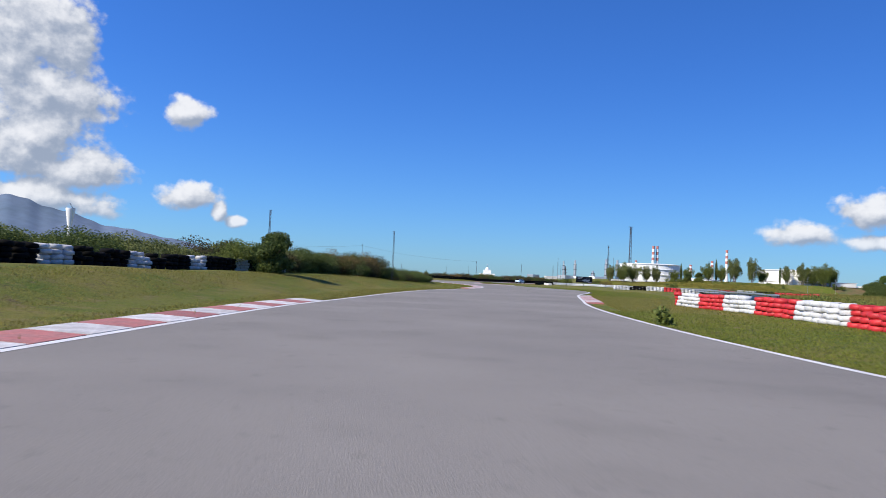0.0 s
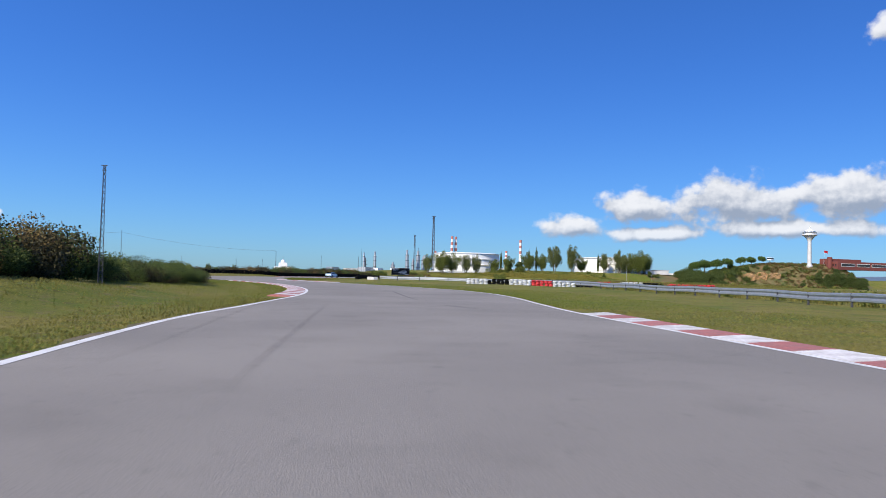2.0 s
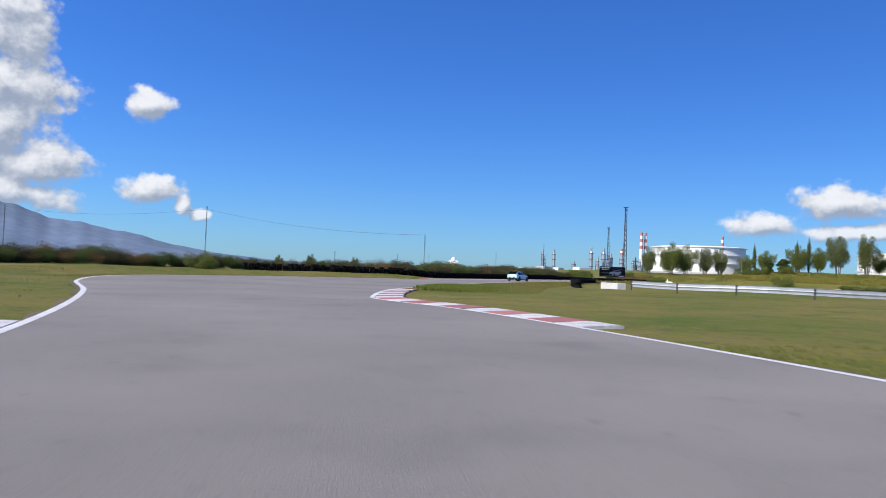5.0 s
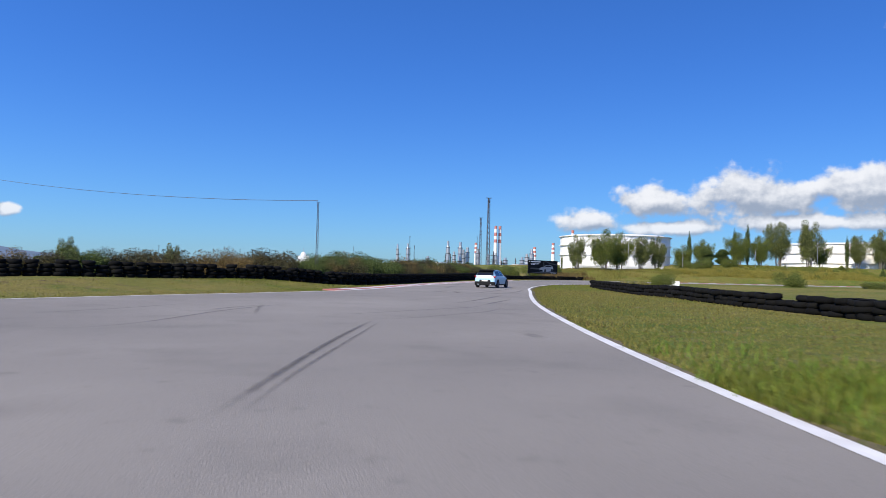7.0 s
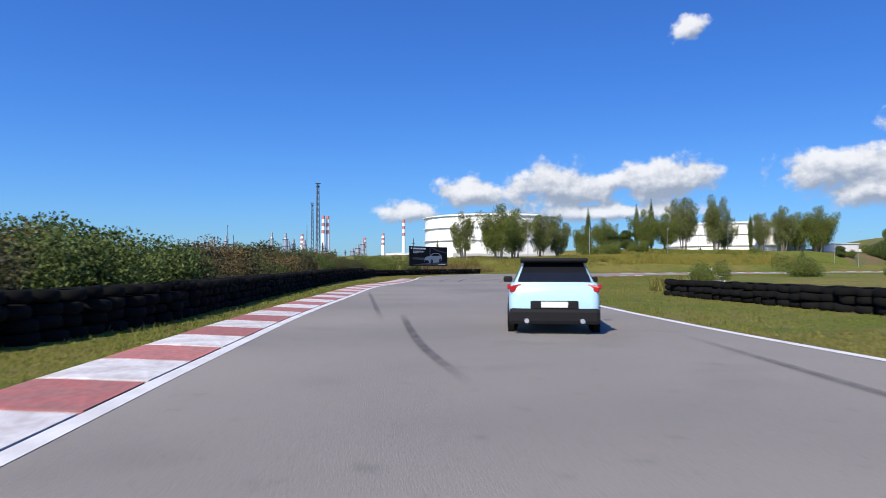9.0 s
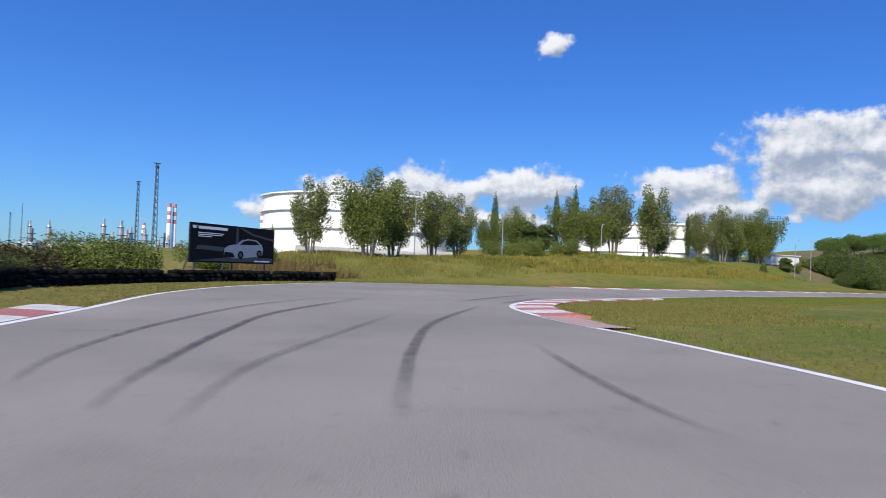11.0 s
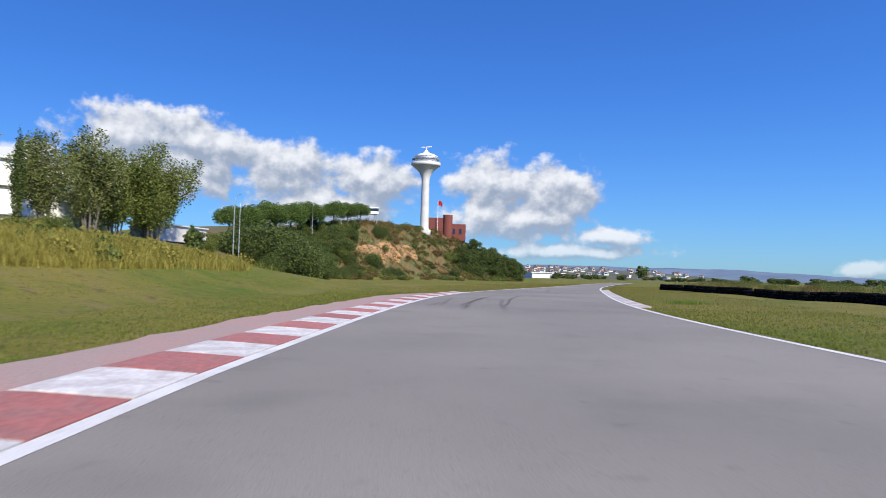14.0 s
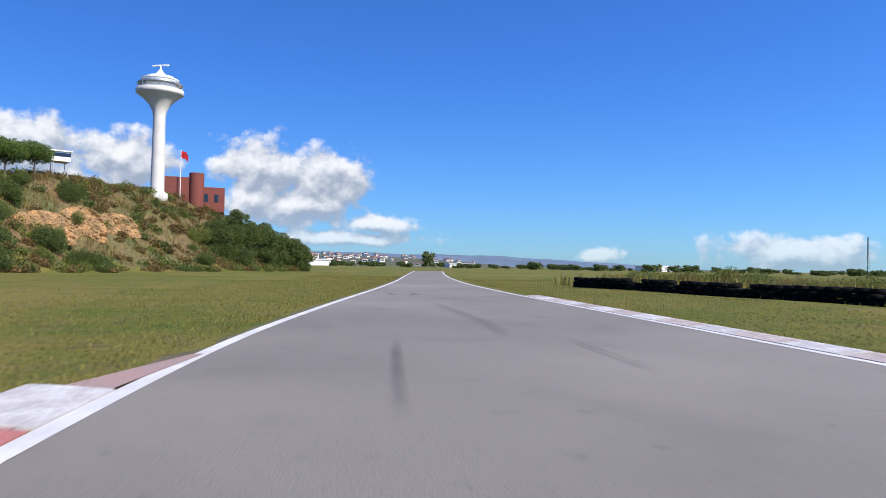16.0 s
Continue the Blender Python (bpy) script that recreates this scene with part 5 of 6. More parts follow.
for line, side, a, b, near, far, n, seed in [(left_line, 1, (-5, 8), (4, 70), 0.5, 9, 9000, 31), (left_line, 1, (4, 70), (12, 186), 1.4, 9, 9000, 32), (left_line, 1, (12, 186), (67, 260), 1.4, 6, 9000, 33), (left_line, 1, (67, 260), (190, 231), 2.8, 12, 14000, 34),
                                             (right_line, -1, (6.9, 5), (14, 120), 1.2, 12, 14000, 35), (right_line, -1, (6.6, 146), (49, 234), 0.4, 8, 9000, 36), (right_line, -1, (49, 234), (180, 229), 1.5, 12, 14000, 37)]:
    blades("grass_tuft", beside(line, side, a, b, near, far, n // 2, seed, 0.45), 0.12, 0.011, LEAF_DRY if seed % 3 == 0 else GRASS_LUSH, TUFT_L)


blades("tall_grass", beside(right_line, -1, (7.4, 149.2), (10.5, 160), 0.2, 4.5, 12000, 61, -0.35), 0.2, 0.012, GRASS_LUSH, "tall lush green grass leaning over the asphalt's edge", 0.8)
blades("tall_grass", beside(right_line, -1, (7.2, 147.6), (8.2, 152.5), 1.3, 5, 6000, 62, -0.35), 0.2, 0.012, GRASS_LUSH, "tall lush green grass behind the end of a kerb", 0.8)


def band(x0, x1, y0, y1, count, seed, clump=-0.3):
    """Spots in a strip whose near and far side are given as functions of x."""
    rng = np.random.default_rng(seed)
    x = rng.uniform(x0, x1, count)
    u = rng.uniform(0, 1, count)
    y = y0(x) + (y1(x) - y0(x)) * u
    s = np.sin(x * 0.8 + np.sin(y)) * np.sin(y * 0.9 + x * 0.3) + rng.uniform(-0.5, 0.5, count)
    q = np.stack([x, y], -1)[s > clump]
    return q[road_gap(q[:, 0], q[:, 1])[0] > 4.5]


def bank_foot(x):
    return np.interp(x, [58, 70, 78, 90, 110, 120, 130, 150, 168], [268.5, 267.3, 266.4, 265.6, 264, 263, 262.5, 260, 258])


blades("tall_weeds", band(84, 124, bank_foot, lambda x: bank_foot(x) + 7, 44000, 51, -0.6), 0.5, 0.022, LEAF_WEED, "tall yellow-green weeds flowering on a grassy bank", 0.7)
blades("tall_weeds", band(80, 134, lambda x: bank_foot(x) + 1.2, lambda x: bank_foot(x) + 16, 26000, 52), 0.38, 0.02, GRASS_LUSH, "tall green weeds on the top of the bank", 0.7)
blades("dry_grass", band(60, 88, lambda x: bank_foot(x) - 0.5, lambda x: bank_foot(x) + 12, 20000, 57), 0.28, 0.02, GRASS_BLADE, "rough yellowing grass on a low bank", 0.6)
blades("dry_grass", band(57, 66, lambda x: bank_foot(x) - 0.5, lambda x: bank_foot(x) + 4, 5000, 53), 0.7, 0.02, LEAF_DRY, "clump of dry straw-coloured grass beside a billboard", 0.8)
blades("tall_weeds", band(90, 165, lambda x: 216 + 0 * x, lambda x: np.interp(x, [90, 106, 122, 165], [230, 229, 227.6, 228]), 24000, 54), 0.8, 0.03, GRASS_BLADE, "tall weeds behind a low wall of tyres", 0.6)
blades("tall_weeds", band(22, 48, lambda x: np.interp(x, [22, 33, 50, 95], [180, 206, 222, 231]), lambda x: np.interp(x, [22, 33, 50, 95], [200, 218, 236, 240]), 26000, 55), 0.5, 0.03, GRASS_BLADE, "rough tall grass behind a low wall of tyres", 0.6)
blades("tall_weeds", band(27, 80, lambda x: np.interp(x, [27, 40, 55, 80], [40, 55, 75, 105]), lambda x: np.interp(x, [27, 30.5, 35, 39, 42.5, 45, 80], [50, 57, 68, 86, 104, 118, 150]), 26000, 56), 0.6, 0.022, GRASS_BLADE, "rough tall grass behind a guard rail", 0.6)


def patch(x, y, rx, ry, count, seed):
    r = np.random.default_rng(seed)
    return np.stack([x + rx * r.normal(0, 1, count), y + ry * r.normal(0, 1, count)], -1)


lush = np.concatenate([patch(10.8, 152.5, 0.9, 1.6, 2600, 91), patch(13.4, 157.5, 1.2, 2.2, 2000, 92), patch(117.8, 240.4, 0.5, 0.5, 400, 93)])
lush = lush[road_gap(lush[:, 0], lush[:, 1])[0] > 0.4]
blades("grass_tuft", lush, 0.2, 0.012, leaf_mat("grass_fresh", (0.08, 0.13, 0.012), (0.20, 0.29, 0.04), 0.4), "long fresh green grass beside the asphalt", 0.9)


def hill_spots(count, seed):
    r = np.random.default_rng(seed)
    u, v = r.uniform(16, 60, count), r.uniform(-1, 16, count)
    q = np.stack([HILL_A[0] + 0.847 * u + 0.531 * v, HILL_A[1] - 0.531 * u + 0.847 * v], -1)
    s = np.sin(q[:, 0] * 1.3 + np.sin(q[:, 1])) * np.sin(q[:, 1] * 1.1) + r.uniform(-0.6, 0.6, count)
    return q[(s > -0.2) & (terrain(q[:, 0], q[:, 1]) > 0.5)]


blades("dry_grass", hill_spots(26000, 57), 0.42, 0.028, LEAF_DRY, "dry brown grass covering an eroded hillside", 0.9)
blades("hill_grass", hill_spots(9000, 58), 0.35, 0.028, GRASS_LUSH, "green grass growing on a dry hillside", 0.9)


# ---------------------------------------------------------------- shrubs and trees of the hill
def make_shrub(w, h, leaf, count, size, seed, label, name="bush"):
    o = tagged(empty(name), label, "bush", "bushes")
    me = bush_mesh("foliage", w, h, leaf, count, size, seed)
    piece("foliage", me, o)
    bm = bmesh.new()
    for k in range(4):
        beam(bm, (0, 0, -0.2), (w * 0.25 * math.cos(k * 1.6), w * 0.25 * math.sin(k * 1.6), h * 0.6), 0.04, 5)
    part("stem", bm, BARK, o)
    return o


dark_bush = stand(make_shrub(3.2, 3.4, LEAF_DARK, 15000, 0.058, 61, "large dense dark green bush on a hillside"), 165, 268.5, 0, 1.6)
for x, y, s in [(167.3, 273, 1.9), (169.8, 271.5, 1.75), (170, 268.5, 1.3), (172.5, 270, 1.2), (175, 267.5, 0.95), (178, 268.5, 1.0), (181, 266.5, 0.85), (184, 267.5, 0.8), (187, 265.5, 0.7), (168, 266.3, 0.8), (173, 265.5, 0.6), (162.5, 271, 0.9), (166, 274, 1.1), (192.5, 262, 0.6), (206, 246.5, 0.9), (199, 250.5, 0.55)]:
    stand_copy(dark_bush, x, y, x * 37, s, 0.3)
green_bush = stand(make_shrub(2.6, 2.4, LEAF_GREEN, 11000, 0.052, 62, "rounded green bush in the grass"), 48.5, 219, 0, 0.65)
for x, y, s in [(76, 232, 1.0), (56, 272, 0.9), (48, 266, 0.8), (45, 258, 0.95), (47.5, 261.5, 0.9), (90, 276.5, 1.0), (94.5, 278, 1.0), (101, 278, 0.9), (127, 276, 0.5), (60.5, 273, 0.7), (189, 261.5, 0.6), (195.5, 257.5, 0.6), (177, 264, 0.55), (203, 251.5, 0.8), (155, 276, 0.7), (-11, 180, 0.8)]:
    stand_copy(green_bush, x, y, x * 53, s, 0.2)


rng = random.Random(5)
for k in range(46):
    u, v = rng.uniform(4, 33), rng.uniform(0.5, 11)
    x, y = HILL_A[0] + 0.847 * u + 0.531 * v, HILL_A[1] - 0.531 * u + 0.847 * v
    if not (186 < x < 193 and 257 < y < 265):
        stand_copy(dark_bush if rng.random() < 0.55 else green_bush, x, y, rng.uniform(0, 360), rng.uniform(0.45, 0.85) * (1.25 if u < 12 else 0.9), 0.3)


def round_tree(h, wide, seed, leaf, label, low=0.3):
    random.seed(seed)
    lobes = [((math.cos(i * 2.4) * wide * 0.55 * (i % 4) / 3, math.sin(i * 2.4) * wide * 0.55 * (i % 4) / 3, h * (low + 0.1 + (0.86 - low) * (i + 0.5) / 14)), (wide * 0.45, wide * 0.45, h * 0.13)) for i in range(14)]
    return make_tree("broadleaf_tree", h, lobes, leaf, 13000, 0.062, label, 0.13, 7, wide * 0.6)


dark_tree = stand(round_tree(4.4, 1.9, 71, LEAF_DARK, "dark dense evergreen tree on a slope", 0.08), 204.5, 249, 0, 1.0, 0.4)
for x, y, s in [(206.5, 247.2, 1.05), (208.3, 245.4, 1.1), (209.8, 243.6, 1.15), (211.2, 241.8, 1.1), (212.6, 240, 1.0), (213.8, 238.4, 0.85), (210.5, 247, 0.9), (213, 243.5, 1.1), (215.5, 240, 1.0), (171, 277, 0.9)]:
    stand_copy(dark_tree, x, y, x * 71, s, 0.5)
hedge_tree = stand(round_tree(2.9, 1.75, 72, LEAF_DARK, "small round dark tree rising out of a hedge", 0.05), -9.6, 46.5, 0, 1.0, 0.4)
for x, y, s in [(152.5, 276, 0.9), (98, 281, 1.5), (103, 283, 1.3)]:
    stand_copy(hedge_tree, x, y, 20 * x, s * 0.85)


def conifer(h, seed):
    random.seed(seed)
    lobes = [((0, 0, h * (0.1 + 0.085 * i)), (h * 0.26 * (1 - i / 10.5), h * 0.26 * (1 - i / 10.5), h * 0.07)) for i in range(10)]
    return make_tree("conifer", h, lobes, LEAF_DARK, 1500, 0.1, "small young conifer on a grassy bank", 0.06, 0, 0)


con = stand(conifer(2.6, 73), 129, 268)
for x, y, s in [(111, 274, 0.6)]:
    stand_copy(con, x, y, x, s)


def scatter_scrub(name, label, leaf, spots, w, h, seed):
    random.seed(seed)
    bm = bmesh.new()
    for x, y in spots:
        z = ground_z(x, y)
        s = random.uniform(0.6, 1.3)
        leaf_cloud(bm, [((x, y, z + h * 0.35 * s), (w * s, w * s, h * 0.6 * s)), ((x + w * 0.6, y - w * 0.3, z + h * 0.25 * s), (w * 0.7 * s, w * 0.7 * s, h * 0.45 * s))], 230, 0.075)
    tagged(link_mesh(name, bm, leaf), label, "scrub", kind="stuff")


rng = random.Random(8)
face = [(HILL_A[0] + 55 * u * 0.85 + 22 * v * 0.53, HILL_A[1] - 55 * u * 0.53 + 22 * v * 0.85) for u, v in ((rng.uniform(0.3, 1.15), rng.uniform(-0.05, 0.75)) for _ in range(900))]
face = [(x, y) for x, y in face if not (184 < x < 193 and 255 < y < 266 and rng.random() < 0.75)]
scatter_scrub("dry_scrub", "dry brown scrub and grass on an eroded hillside", LEAF_DRY, face[:480], 0.55, 0.6, 81)
scatter_scrub("green_scrub", "low green scrub on an eroded hillside", LEAF_GREEN, face[480:660], 0.6, 0.8, 82)
scatter_scrub("dark_scrub", "low dark green scrub on an eroded hillside", LEAF_DARK, face[660:], 0.7, 0.9, 83)
foot = [(x, float(bank_foot(x)) + rng.uniform(0, 14)) for x in (rng.uniform(84, 128) for _ in range(95))]
scatter_scrub("weed_clump", "leafy yellow-green weeds on a bank", LEAF_WEED, foot[:72], 0.5, 0.7, 84)
scatter_scrub("weed_clump", "leafy green weeds below a row of poplars", LEAF_GREEN, foot[72:], 0.5, 0.7, 85)
scatter_scrub("weed_clump", "leafy green weed at the asphalt's edge", LEAF_GREEN, [(7.9, 21.5)], 0.26, 0.5, 86)
rail_weeds = [(float(np.interp(y, [42, 50, 62, 74, 92, 110, 124], [18, 24.5, 30.5, 35, 39, 42.5, 45])) + rng.uniform(1.5, 7), y) for y in (rng.uniform(42, 124) for _ in range(70))]
scatter_scrub("weed_clump", "tall green weeds behind a guard rail", LEAF_GREEN, rail_weeds, 0.6, 0.8, 87)


# eroded ochre face
def make_cliff(x, y, turn, w, h):
    bm = bmesh.new()
    nx, nz = 70, 44

    def rough(i, j):
        p = Vector((w * i / nx, 3.7 * w, h * j / nz))
        return 0.5 * noise.fractal(p * 0.55, 0.8, 2.1, 6) + 0.22 * noise.fractal(p * 2.2, 0.7, 2.1, 4)

    g = [[bm.verts.new((w * (i / nx - 0.5) + 0.15 * rough(j, i), rough(i, j) + 1.1 * (j / nz) ** 1.2, h * j / nz * (1 - 0.3 * (2 * i / nx - 1) ** 2) + 0.2 * rough(i + 90, 3) - 0.5)) for j in range(nz + 1)] for i in range(nx + 1)]
    for i in range(nx):
        for j in range(nz):
            bm.faces.new((g[i][j], g[i + 1][j], g[i + 1][j + 1], g[i][j + 1]))
    o = link_mesh("cliff", bm, CLIFF)
    o.matrix_basis = pose(x, y, ground_z(x, y), 0, 0, turn)
    tagged(o, "bare ochre earth face eroded into the hillside", "cliff", kind="structure")


make_cliff(188.8, 260.2, -55, 4.6, 3.2)
make_cliff(203.5, 250.5, -40, 3.0, 1.8)
make_cliff(185.2, 262.4, -58, 5.0, 2.8)
make_cliff(192.6, 257.7, -52, 4.4, 2.3)


# ---------------------------------------------------------------- walls, posts and small buildings
def make_wall(name, a, b, h, material, label, t=0.25):
    a, b = Vector((*a, 0)), Vector((*b, 0))
    n = max(2, int((b - a).length / 4))
    o = tagged(empty(name, (a.x, a.y, 0), math.degrees(math.atan2(b.y - a.y, b.x - a.x))), label, "wall", kind="structure")
    step = (b - a).length / n
    for i in range(n):
        q = a.lerp(b, (i + 0.5) / n)
        z = ground_z(q.x, q.y)
        bm = bmesh.new()
        box(bm, (step - 0.03, t, h + 0.6), Matrix.Translation((step * (i + 0.5), 0, z + h / 2 - 0.3)), 0.02)
        part("panel", bm, material, o)


make_wall("wall_low", (68.5, 282.5), (92, 287.5), 0.75, TANK_WHITE, "low whitewashed wall of the tank yard behind trees")
make_wall("wall_white_low", (152, 283), (176, 279), 0.5, TANK_WHITE, "low white wall along a yard")


def make_lamp_post(x, y, top, arm, turn):
    z = ground_z(x, y)
    o = tagged(empty("street_lamp", (x, y, z), turn), "slim galvanised street lamp with a curved arm", "street lamp", "street lamps")
    h = top - z
    bm = bmesh.new()
    tube(bm, 0.045, 0.03, h - 0.5, seg=8)
    part("pole", bm, STEEL, o)
    bm = bmesh.new()
    prev = Vector((0, 0, h - 0.55))
    for k in range(1, 7):
        u = k / 6
        p = Vector((arm * u, 0, h - 0.55 + 0.55 * math.sin(u * math.pi / 2)))
        beam(bm, prev, p, 0.025, 6)
        prev = p
    part("arm", bm, STEEL, o)
    bm = bmesh.new()
    box(bm, (0.36, 0.12, 0.07), Matrix.Translation((arm + 0.12, 0, h)), 0.03)
    part("lamp_head", bm, STEEL, o)


for x, y, top, arm, turn in [(122, 277.5, 8.3, 1.3, -20), (138, 268, 6.8, 0.7, -10), (76, 274, 7.2, 0.0, 0), (89, 276, 7.0, 0.0, 0), (106, 276.5, 7.0, 0.0, 0), (150, 271, 7.2, 0.0, 0), (114, 277, 6.4, 0.4, 0), (181, 270, 10.2, 0, 0), (187, 267, 10.6, 0, 0)]:
    make_lamp_post(x, y, top, max(arm, 0.15), turn)


def make_cabin(x, y):
    z = ground_z(x, y) - 0.1
    o = tagged(empty("lookout_cabin", (x, y, z), 20), "small white lookout cabin on posts on a hilltop", "cabin")
    for sx in (-0.7, 0.7):
        for sy in (-0.6, 0.6):
            bm = bmesh.new()
            beam(bm, (sx, sy, 0), (sx, sy, 1.6), 0.05)
            part("post", bm, STEEL, o)
    bm = bmesh.new()
    box(bm, (1.8, 1.6, 0.9), Matrix.Translation((0, 0, 2.0)), 0.03)
    part("body", bm, TANK_WHITE, o)
    bm = bmesh.new()
    box(bm, (1.83, 1.63, 0.35), Matrix.Translation((0, 0, 2.15)))
    part("window", bm, GLASS_DARK, o)
    bm = bmesh.new()
    box(bm, (2.1, 1.9, 0.12), Matrix.Translation((0, 0, 2.5)), 0.03)
    part("roof", bm, TANK_WHITE, o)


make_cabin(196, 263.5)
FLAG_RED = mat("flag_red", (0.55, 0.02, 0.03), 0.8, 0.1, 3, 20, 0.1)


def make_flag(x, y, z, h):
    o = tagged(empty("flag", (x, y, z)), "red flag on a thin white flagpole", "flag")
    bm = bmesh.new()
    tube(bm, 0.05, 0.03, h, seg=8)
    part("flagpole", bm, TANK_WHITE, o)
    bm = bmesh.new()
    g = [[bm.verts.new((0.9 * i / 8, -0.85 * i / 8 + 0.12 * math.sin(i * 1.1), h - 0.05 - 0.85 * j / 4 - 0.35 * (i / 8) ** 1.5)) for j in range(5)] for i in range(9)]
    for i in range(8):
        for j in range(4):
            bm.faces.new((g[i][j], g[i + 1][j], g[i + 1][j + 1], g[i][j + 1]))
    bmesh.ops.solidify(bm, geom=bm.faces, thickness=0.01)
    part("cloth", bm, FLAG_RED, o, smooth=True)


make_flag(211.0, 253.4, 7.2, 6.9)


def make_block(name, x, y, size, material, label, category, turn=0, bevel=0.04, cap=None):
    o = tagged(empty(name, (x, y, ground_z(x, y) - 0.05), turn), label, category)
    bm = bmesh.new()
    box(bm, size, Matrix.Translation((0, 0, size[2] / 2)), bevel)
    part("body", bm, material, o)
    if cap:
        bm = bmesh.new()
        box(bm, cap, Matrix.Translation((0, 0, size[2] + cap[2] / 2 - 0.01)), 0.02)
        part("top", bm, material, o)


make_block("concrete_tank", 50.8, 220.6, (1.5, 0.8, 0.6), TANK_WHITE, "small white concrete tank with a raised neck in the grass", "tank", -20, 0.05, (0.18, 0.18, 0.35))
make_block("concrete_block", 26.2, 165.8, (0.8, 2.6, 0.55), CONCRETE, "bare concrete block at the end of a tyre wall", "concrete block", 15)
make_block("pump_house", 158, 280.5, (9, 3, 1.6), CONCRETE, "low grey flat-roofed building beyond the bank", "building", -12, 0.05, (9.4, 3.4, 0.15))


def make_wire(a, b, sag):
    """A slack cable between two masts."""
    cu = bpy.data.curves.new("power_cable", "CURVE")
    cu.dimensions, cu.bevel_depth, cu.bevel_resolution = "3D", 0.016, 1
    sp = cu.splines.new("POLY")
    sp.points.add(24)
    for i, p in enumerate(sp.points):
        u = i / 24
        q = Vector(a).lerp(Vector(b), u)
        p.co = (q.x, q.y, q.z - sag * 4 * u * (1 - u), 1)
    cu.materials.append(DARK_STEEL)
    tagged(new("power_cable", cu), "thin dark slack power cable between masts", "cable", "power cables")


make_wire((11.4, 201, 5.55), (-23, 224, 9.4), 0.9)
make_wire((-23, 224, 9.4), (-75, 262, 11), 1.2)
make_mast(-75, 262, 11.5, 0.14)


# ---------------------------------------------------------------- far refinery
def make_column(x, y, h, r, kind):
    o = tagged(empty("refinery_column", (x, y, -0.6)), "grey steel refinery column with platforms" if kind else "thin dark refinery stack", "refinery column", "refinery columns")
    bm = bmesh.new()
    if kind:
        lathe(bm, [(r, 0), (r, h * 0.8), (r * 0.6, h * 0.86), (r * 0.6, h)], 14)
    else:
        tube(bm, r * 0.5, r * 0.3, h, seg=10)
    part("shell", bm, STEEL if kind else DARK_STEEL, o)
    for k in (0.35, 0.6, 0.8):
        bm = bmesh.new()
        lathe(bm, [(r, h * k), (r * 1.22, h * k), (r * 1.22, h * k + 0.5), (r, h * k + 0.5)], 12)
        part("platform", bm, DARK_STEEL, o)


rng = random.Random(12)
for k in range(26):
    a = radians(11 + 17 * rng.random())
    d = rng.uniform(560, 720)
    make_column(14 + math.sin(a) * d, 181 + math.cos(a) * d, rng.choice([12, 15, 18, 22, 26]), rng.uniform(1.0, 2.2), rng.random() < 0.65)
for k in range(14):
    a = radians(8 + 20 * rng.random())
    d = rng.uniform(520, 640)
    make_block("refinery_hall", 14 + math.sin(a) * d, 181 + math.cos(a) * d, (rng.uniform(8, 22), 8, rng.uniform(4, 8)), rng.choice([CONCRETE, STEEL, TANK_WHITE]), "low industrial hall at the refinery", "building", rng.uniform(0, 90), 0.1)
make_tank(235, 640, 12, 9, -0.5)
for x, y, h in [(20, 470, 8), (60, 520, 11), (85, 500, 10), (5, 420, 7), (-20, 400, 7), (64, 400, 8), (78, 470, 14), (126, 520, 16)]:
    make_mast(x, y, h, 0.22)


def make_dome_station(x, y):
    o = tagged(empty("domed_station", (x, y, -0.5)), "white station building with a small dome and mast", "building")
    for name, size, at in [("body", (12, 8, 5), (0, 0, 2.5)), ("upper_floor", (6, 5, 3), (0, 0, 6.4))]:
        bm = bmesh.new()
        box(bm, size, Matrix.Translation(at), 0.1)
        part(name, bm, TANK_WHITE, o)
    bm = bmesh.new()
    lathe(bm, [(1.6, 7.8), (1.6, 8.6), (1.2, 9.6), (0.5, 10.1), (0.05, 10.2)], 20)
    part("dome", bm, TANK_WHITE, o, smooth=True)
    bm = bmesh.new()
    beam(bm, (0, 0, 10), (0, 0, 12.5), 0.12)
    part("mast", bm, STEEL, o)


make_dome_station(39.6, 582)


def make_flare(x, y, h):
    o = tagged(empty("water_tower", (x, y, 0)), "slim white water tower with a funnel-shaped head", "tower")
    bm = bmesh.new()
    lathe(bm, [(0.9, 0), (0.7, h * 0.6), (0.75, h * 0.66), (1.6, h * 0.97), (1.6, h), (0.3, h)], 24)
    part("shaft", bm, TANK_WHITE, o)
    bm = bmesh.new()
    beam(bm, (0.8, 0, h), (-0.4, 0, h + 1.8), 0.12)
    part("antenna", bm, DARK_STEEL, o)


make_flare(-136, 267, 20)


# ---------------------------------------------------------------- town and far trees
ROOF_TILE = mat("roof_tile", (0.20, 0.10, 0.075), 0.85, 0.2, 0.5, 5, 0.1, per_piece=0.25)
PLASTER = mat("white_plaster", (0.72, 0.70, 0.66), 0.85, 0.08, 0.3, 4, 0.05, per_piece=0.12)
TOWN_HILL = mat("town_hillside", (0.07, 0.09, 0.045), 0.95, 0.3, 0.02, 0.15, 0.0, second=(0.13, 0.12, 0.07))


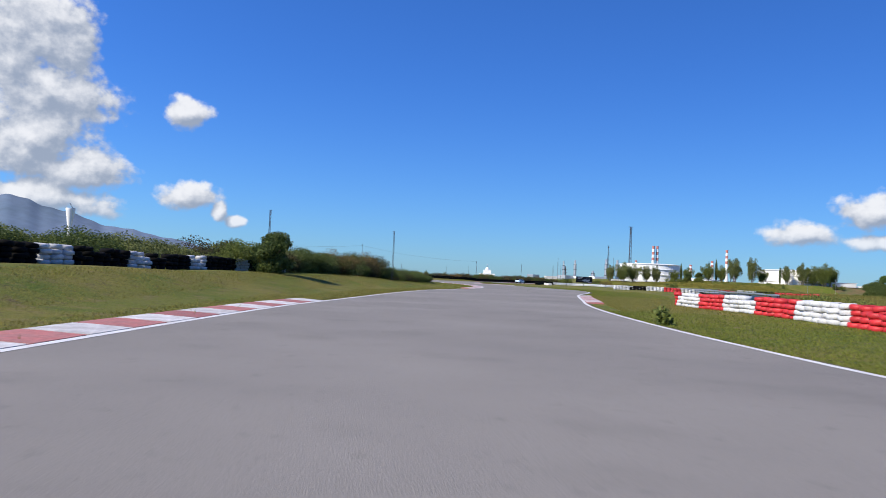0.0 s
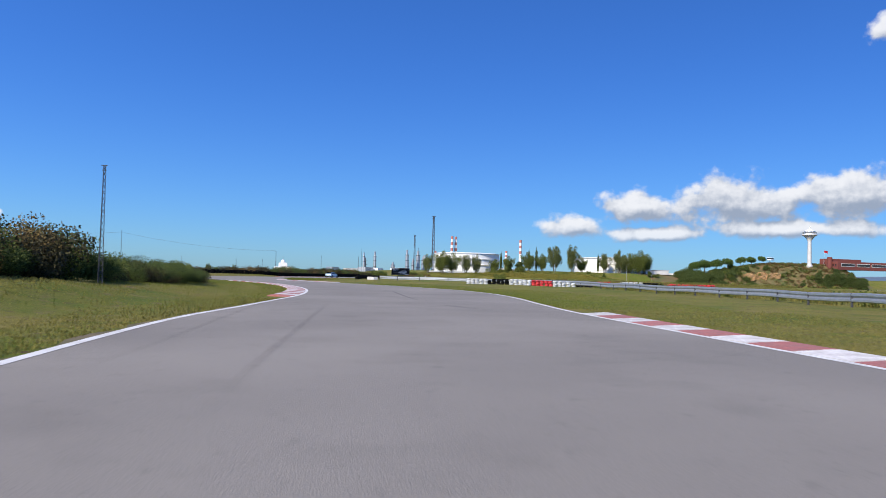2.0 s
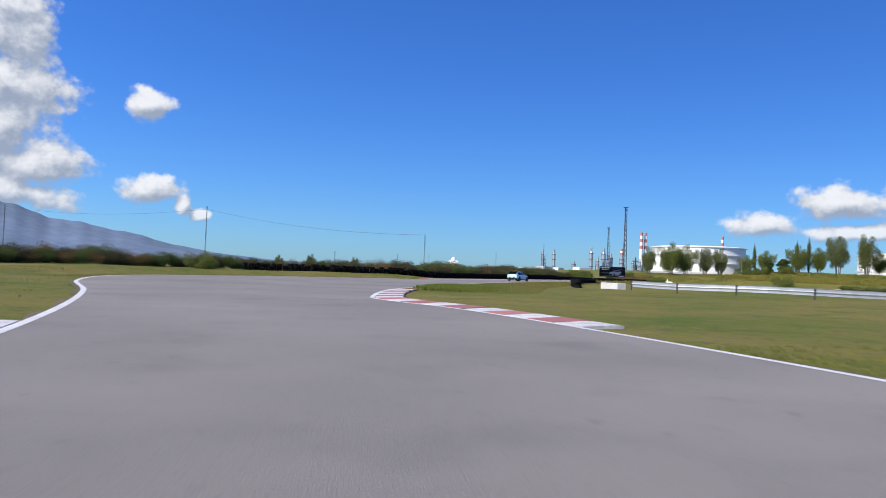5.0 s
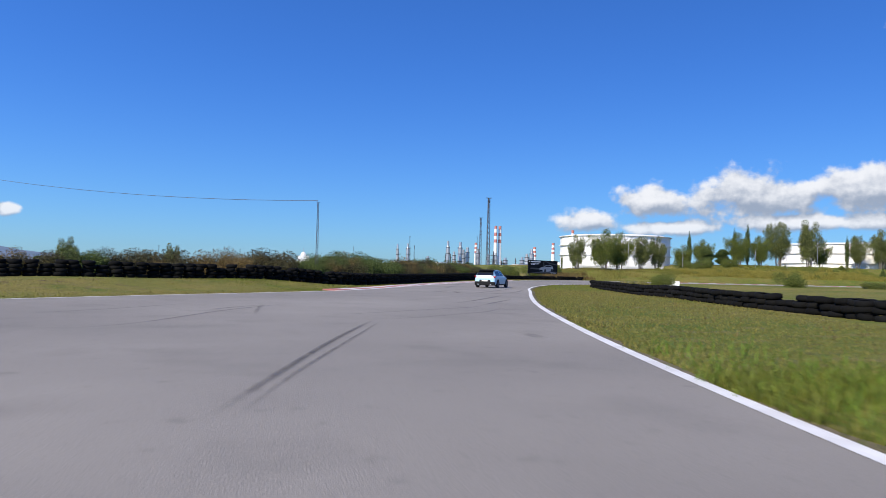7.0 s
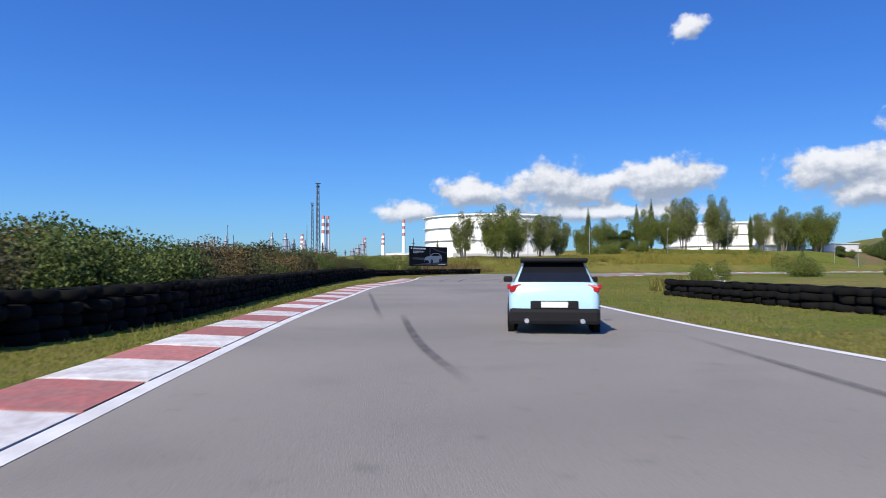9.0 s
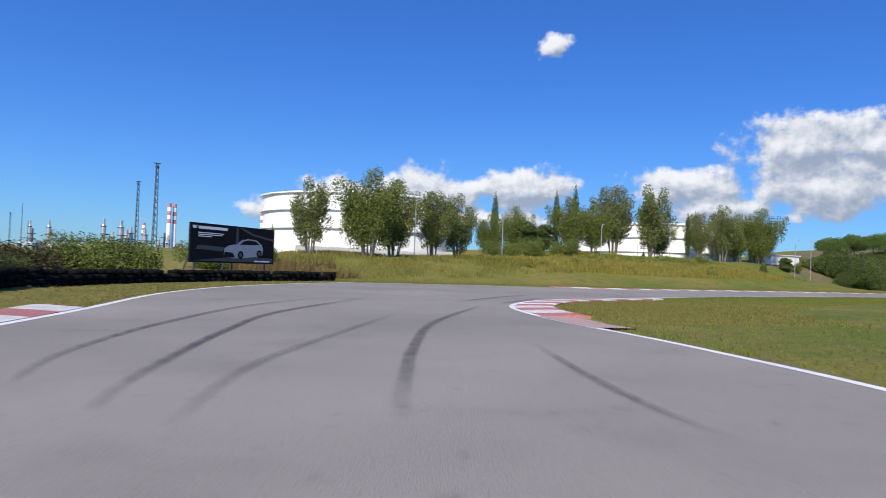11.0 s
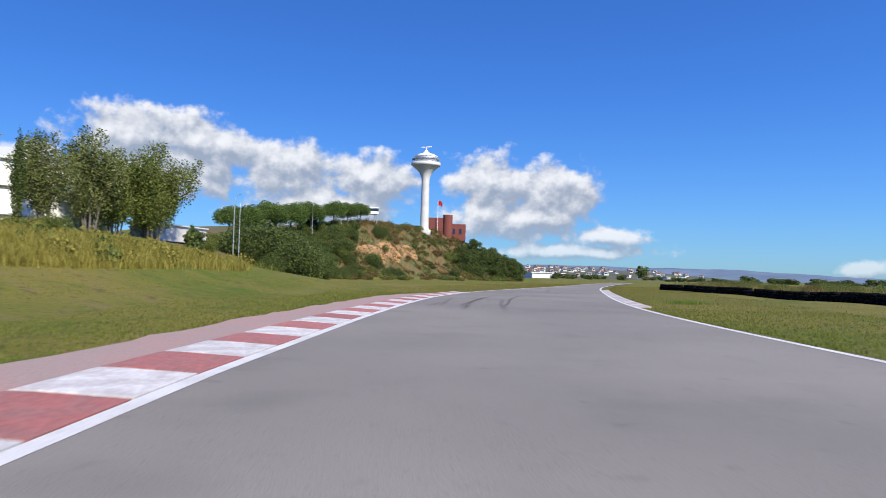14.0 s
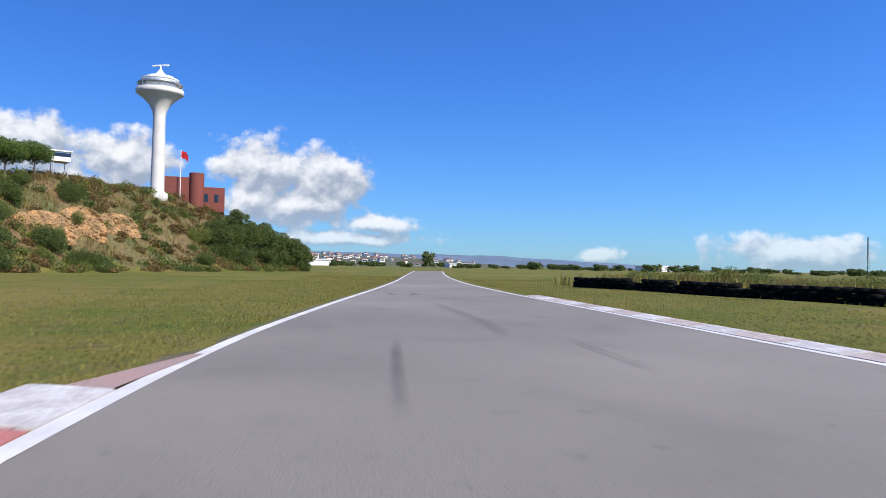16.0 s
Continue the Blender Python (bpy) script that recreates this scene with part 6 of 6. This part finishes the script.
def house_meshes(w, d, h):
    out = []
    bm = bmesh.new()
    box(bm, (w, d, h), Matrix.Translation((0, 0, h / 2)))
    out.append((bm, PLASTER, "wall"))
    bm = bmesh.new()
    a = [bm.verts.new(p) for p in ((-w * 0.55, -d * 0.55, h), (w * 0.55, -d * 0.55, h), (w * 0.55, d * 0.55, h), (-w * 0.55, d * 0.55, h), (-w * 0.3, 0, h + d * 0.25), (w * 0.3, 0, h + d * 0.25))]
    for f in ((0, 1, 5, 4), (2, 3, 4, 5), (1, 2, 5), (3, 0, 4), (3, 2, 1, 0)):
        bm.faces.new([a[k] for k in f])
    out.append((bm, ROOF_TILE, "roof"))
    for k in (-0.3, 0.0, 0.3):
        bm = bmesh.new()
        box(bm, (0.2, 1.2, 1.3), Matrix.Translation((-w / 2, d * k, h * 0.6)))
        out.append((bm, GLASS_DARK, "window"))
    return out


def make_house(w, d, h):
    o = tagged(empty("house"), "small white house with a tiled roof in a far town", "house", "houses of the town")
    for bm, m, name in house_meshes(w, d, h):
        part(name, bm, m, o)
    return o


def town_z(x, y):
    """The slope that the far town stands on."""
    b = math.degrees(math.atan2(x - 125, y - 247))
    u = float(rise(np.array(math.hypot(x - 125, y - 247)), 520.0, 1100.0))
    return -0.6 + u * 15 * max(0.0, 1 - ((b - 98) / 16) ** 2)


def make_town_hill():
    bm = bmesh.new()
    prev = None
    for i in range(41):
        a = radians(80 + 36 * i / 40)
        row = [bm.verts.new((125 + math.sin(a) * r, 247 + math.cos(a) * r, town_z(125 + math.sin(a) * r, 247 + math.cos(a) * r) - (0.5 if r < 530 else 0))) for r in (500, 600, 700, 800, 900, 1000, 1100, 1300)]
        if prev:
            for k in range(7):
                bm.faces.new((prev[k], prev[k + 1], row[k + 1], row[k]))
        prev = row
    bmesh.ops.recalc_face_normals(bm, faces=bm.faces)
    tagged(link_mesh("ground_town_slope", bm, TOWN_HILL, smooth=True), "low green slope below a far town", "hillside", kind="structure")


make_town_hill()
kinds = [make_house(5.5, 5, 3), make_house(6.5, 5, 3.6), make_house(4.5, 4.5, 2.6)]
for k in range(100):
    b, r = radians(rng.triangular(84, 112, 100)), rng.uniform(620, 1080)
    x, y = 125 + math.sin(b) * r, 247 + math.cos(b) * r
    m = pose(x, y, town_z(x, y) - 0.4, 0, 0, rng.uniform(-40, 40))
    if k < 3:
        kinds[k].matrix_basis = m
    else:
        copy_thing(kinds[k % 3], m)
far_tree = make_tree("far_tree", 7, [((math.cos(i * 2.4) * 1.5, math.sin(i * 2.4) * 1.5, 2.5 + i * 0.45), (1.6, 1.6, 1.2)) for i in range(9)], LEAF_DARK, 500, 0.45, "dark tree in the far plain", 0.25, 4, 1.5)
stand(far_tree, 420, 160)
for k in range(200):
    b, r = radians(rng.uniform(84, 142)), rng.uniform(260, 620)
    x, y = 125 + math.sin(b) * r, 247 + math.cos(b) * r
    c = copy_thing(far_tree, pose(x, y, (town_z(x, y) if r > 520 and b < radians(114) else -0.6), 0, 0, rng.uniform(0, 360)))
    s = rng.uniform(0.2, 0.55)
    c.scale = (s * 2.2, s * 2.2, s)
for k in range(70):
    b, r = radians(rng.uniform(-14, 26)), rng.uniform(330, 560)
    x, y = 5 + math.sin(b) * r, 140 + math.cos(b) * r
    c = copy_thing(far_tree, pose(x, y, -0.6, 0, 0, rng.uniform(0, 360)))
    s = rng.uniform(0.2, 0.5)
    c.scale = (s * 1.6, s * 1.6, s)
for x, y, w, turn in [(450, 205, 22, 5), (500, 120, 20, -10), (430, 40, 16, 10), (560, 190, 30, 0)]:
    make_block("farm_hall", x, y, (w, 10, 2.6), PLASTER, "long low white hall in the plain", "building", turn, 0.1, (w + 1, 11, 0.4))
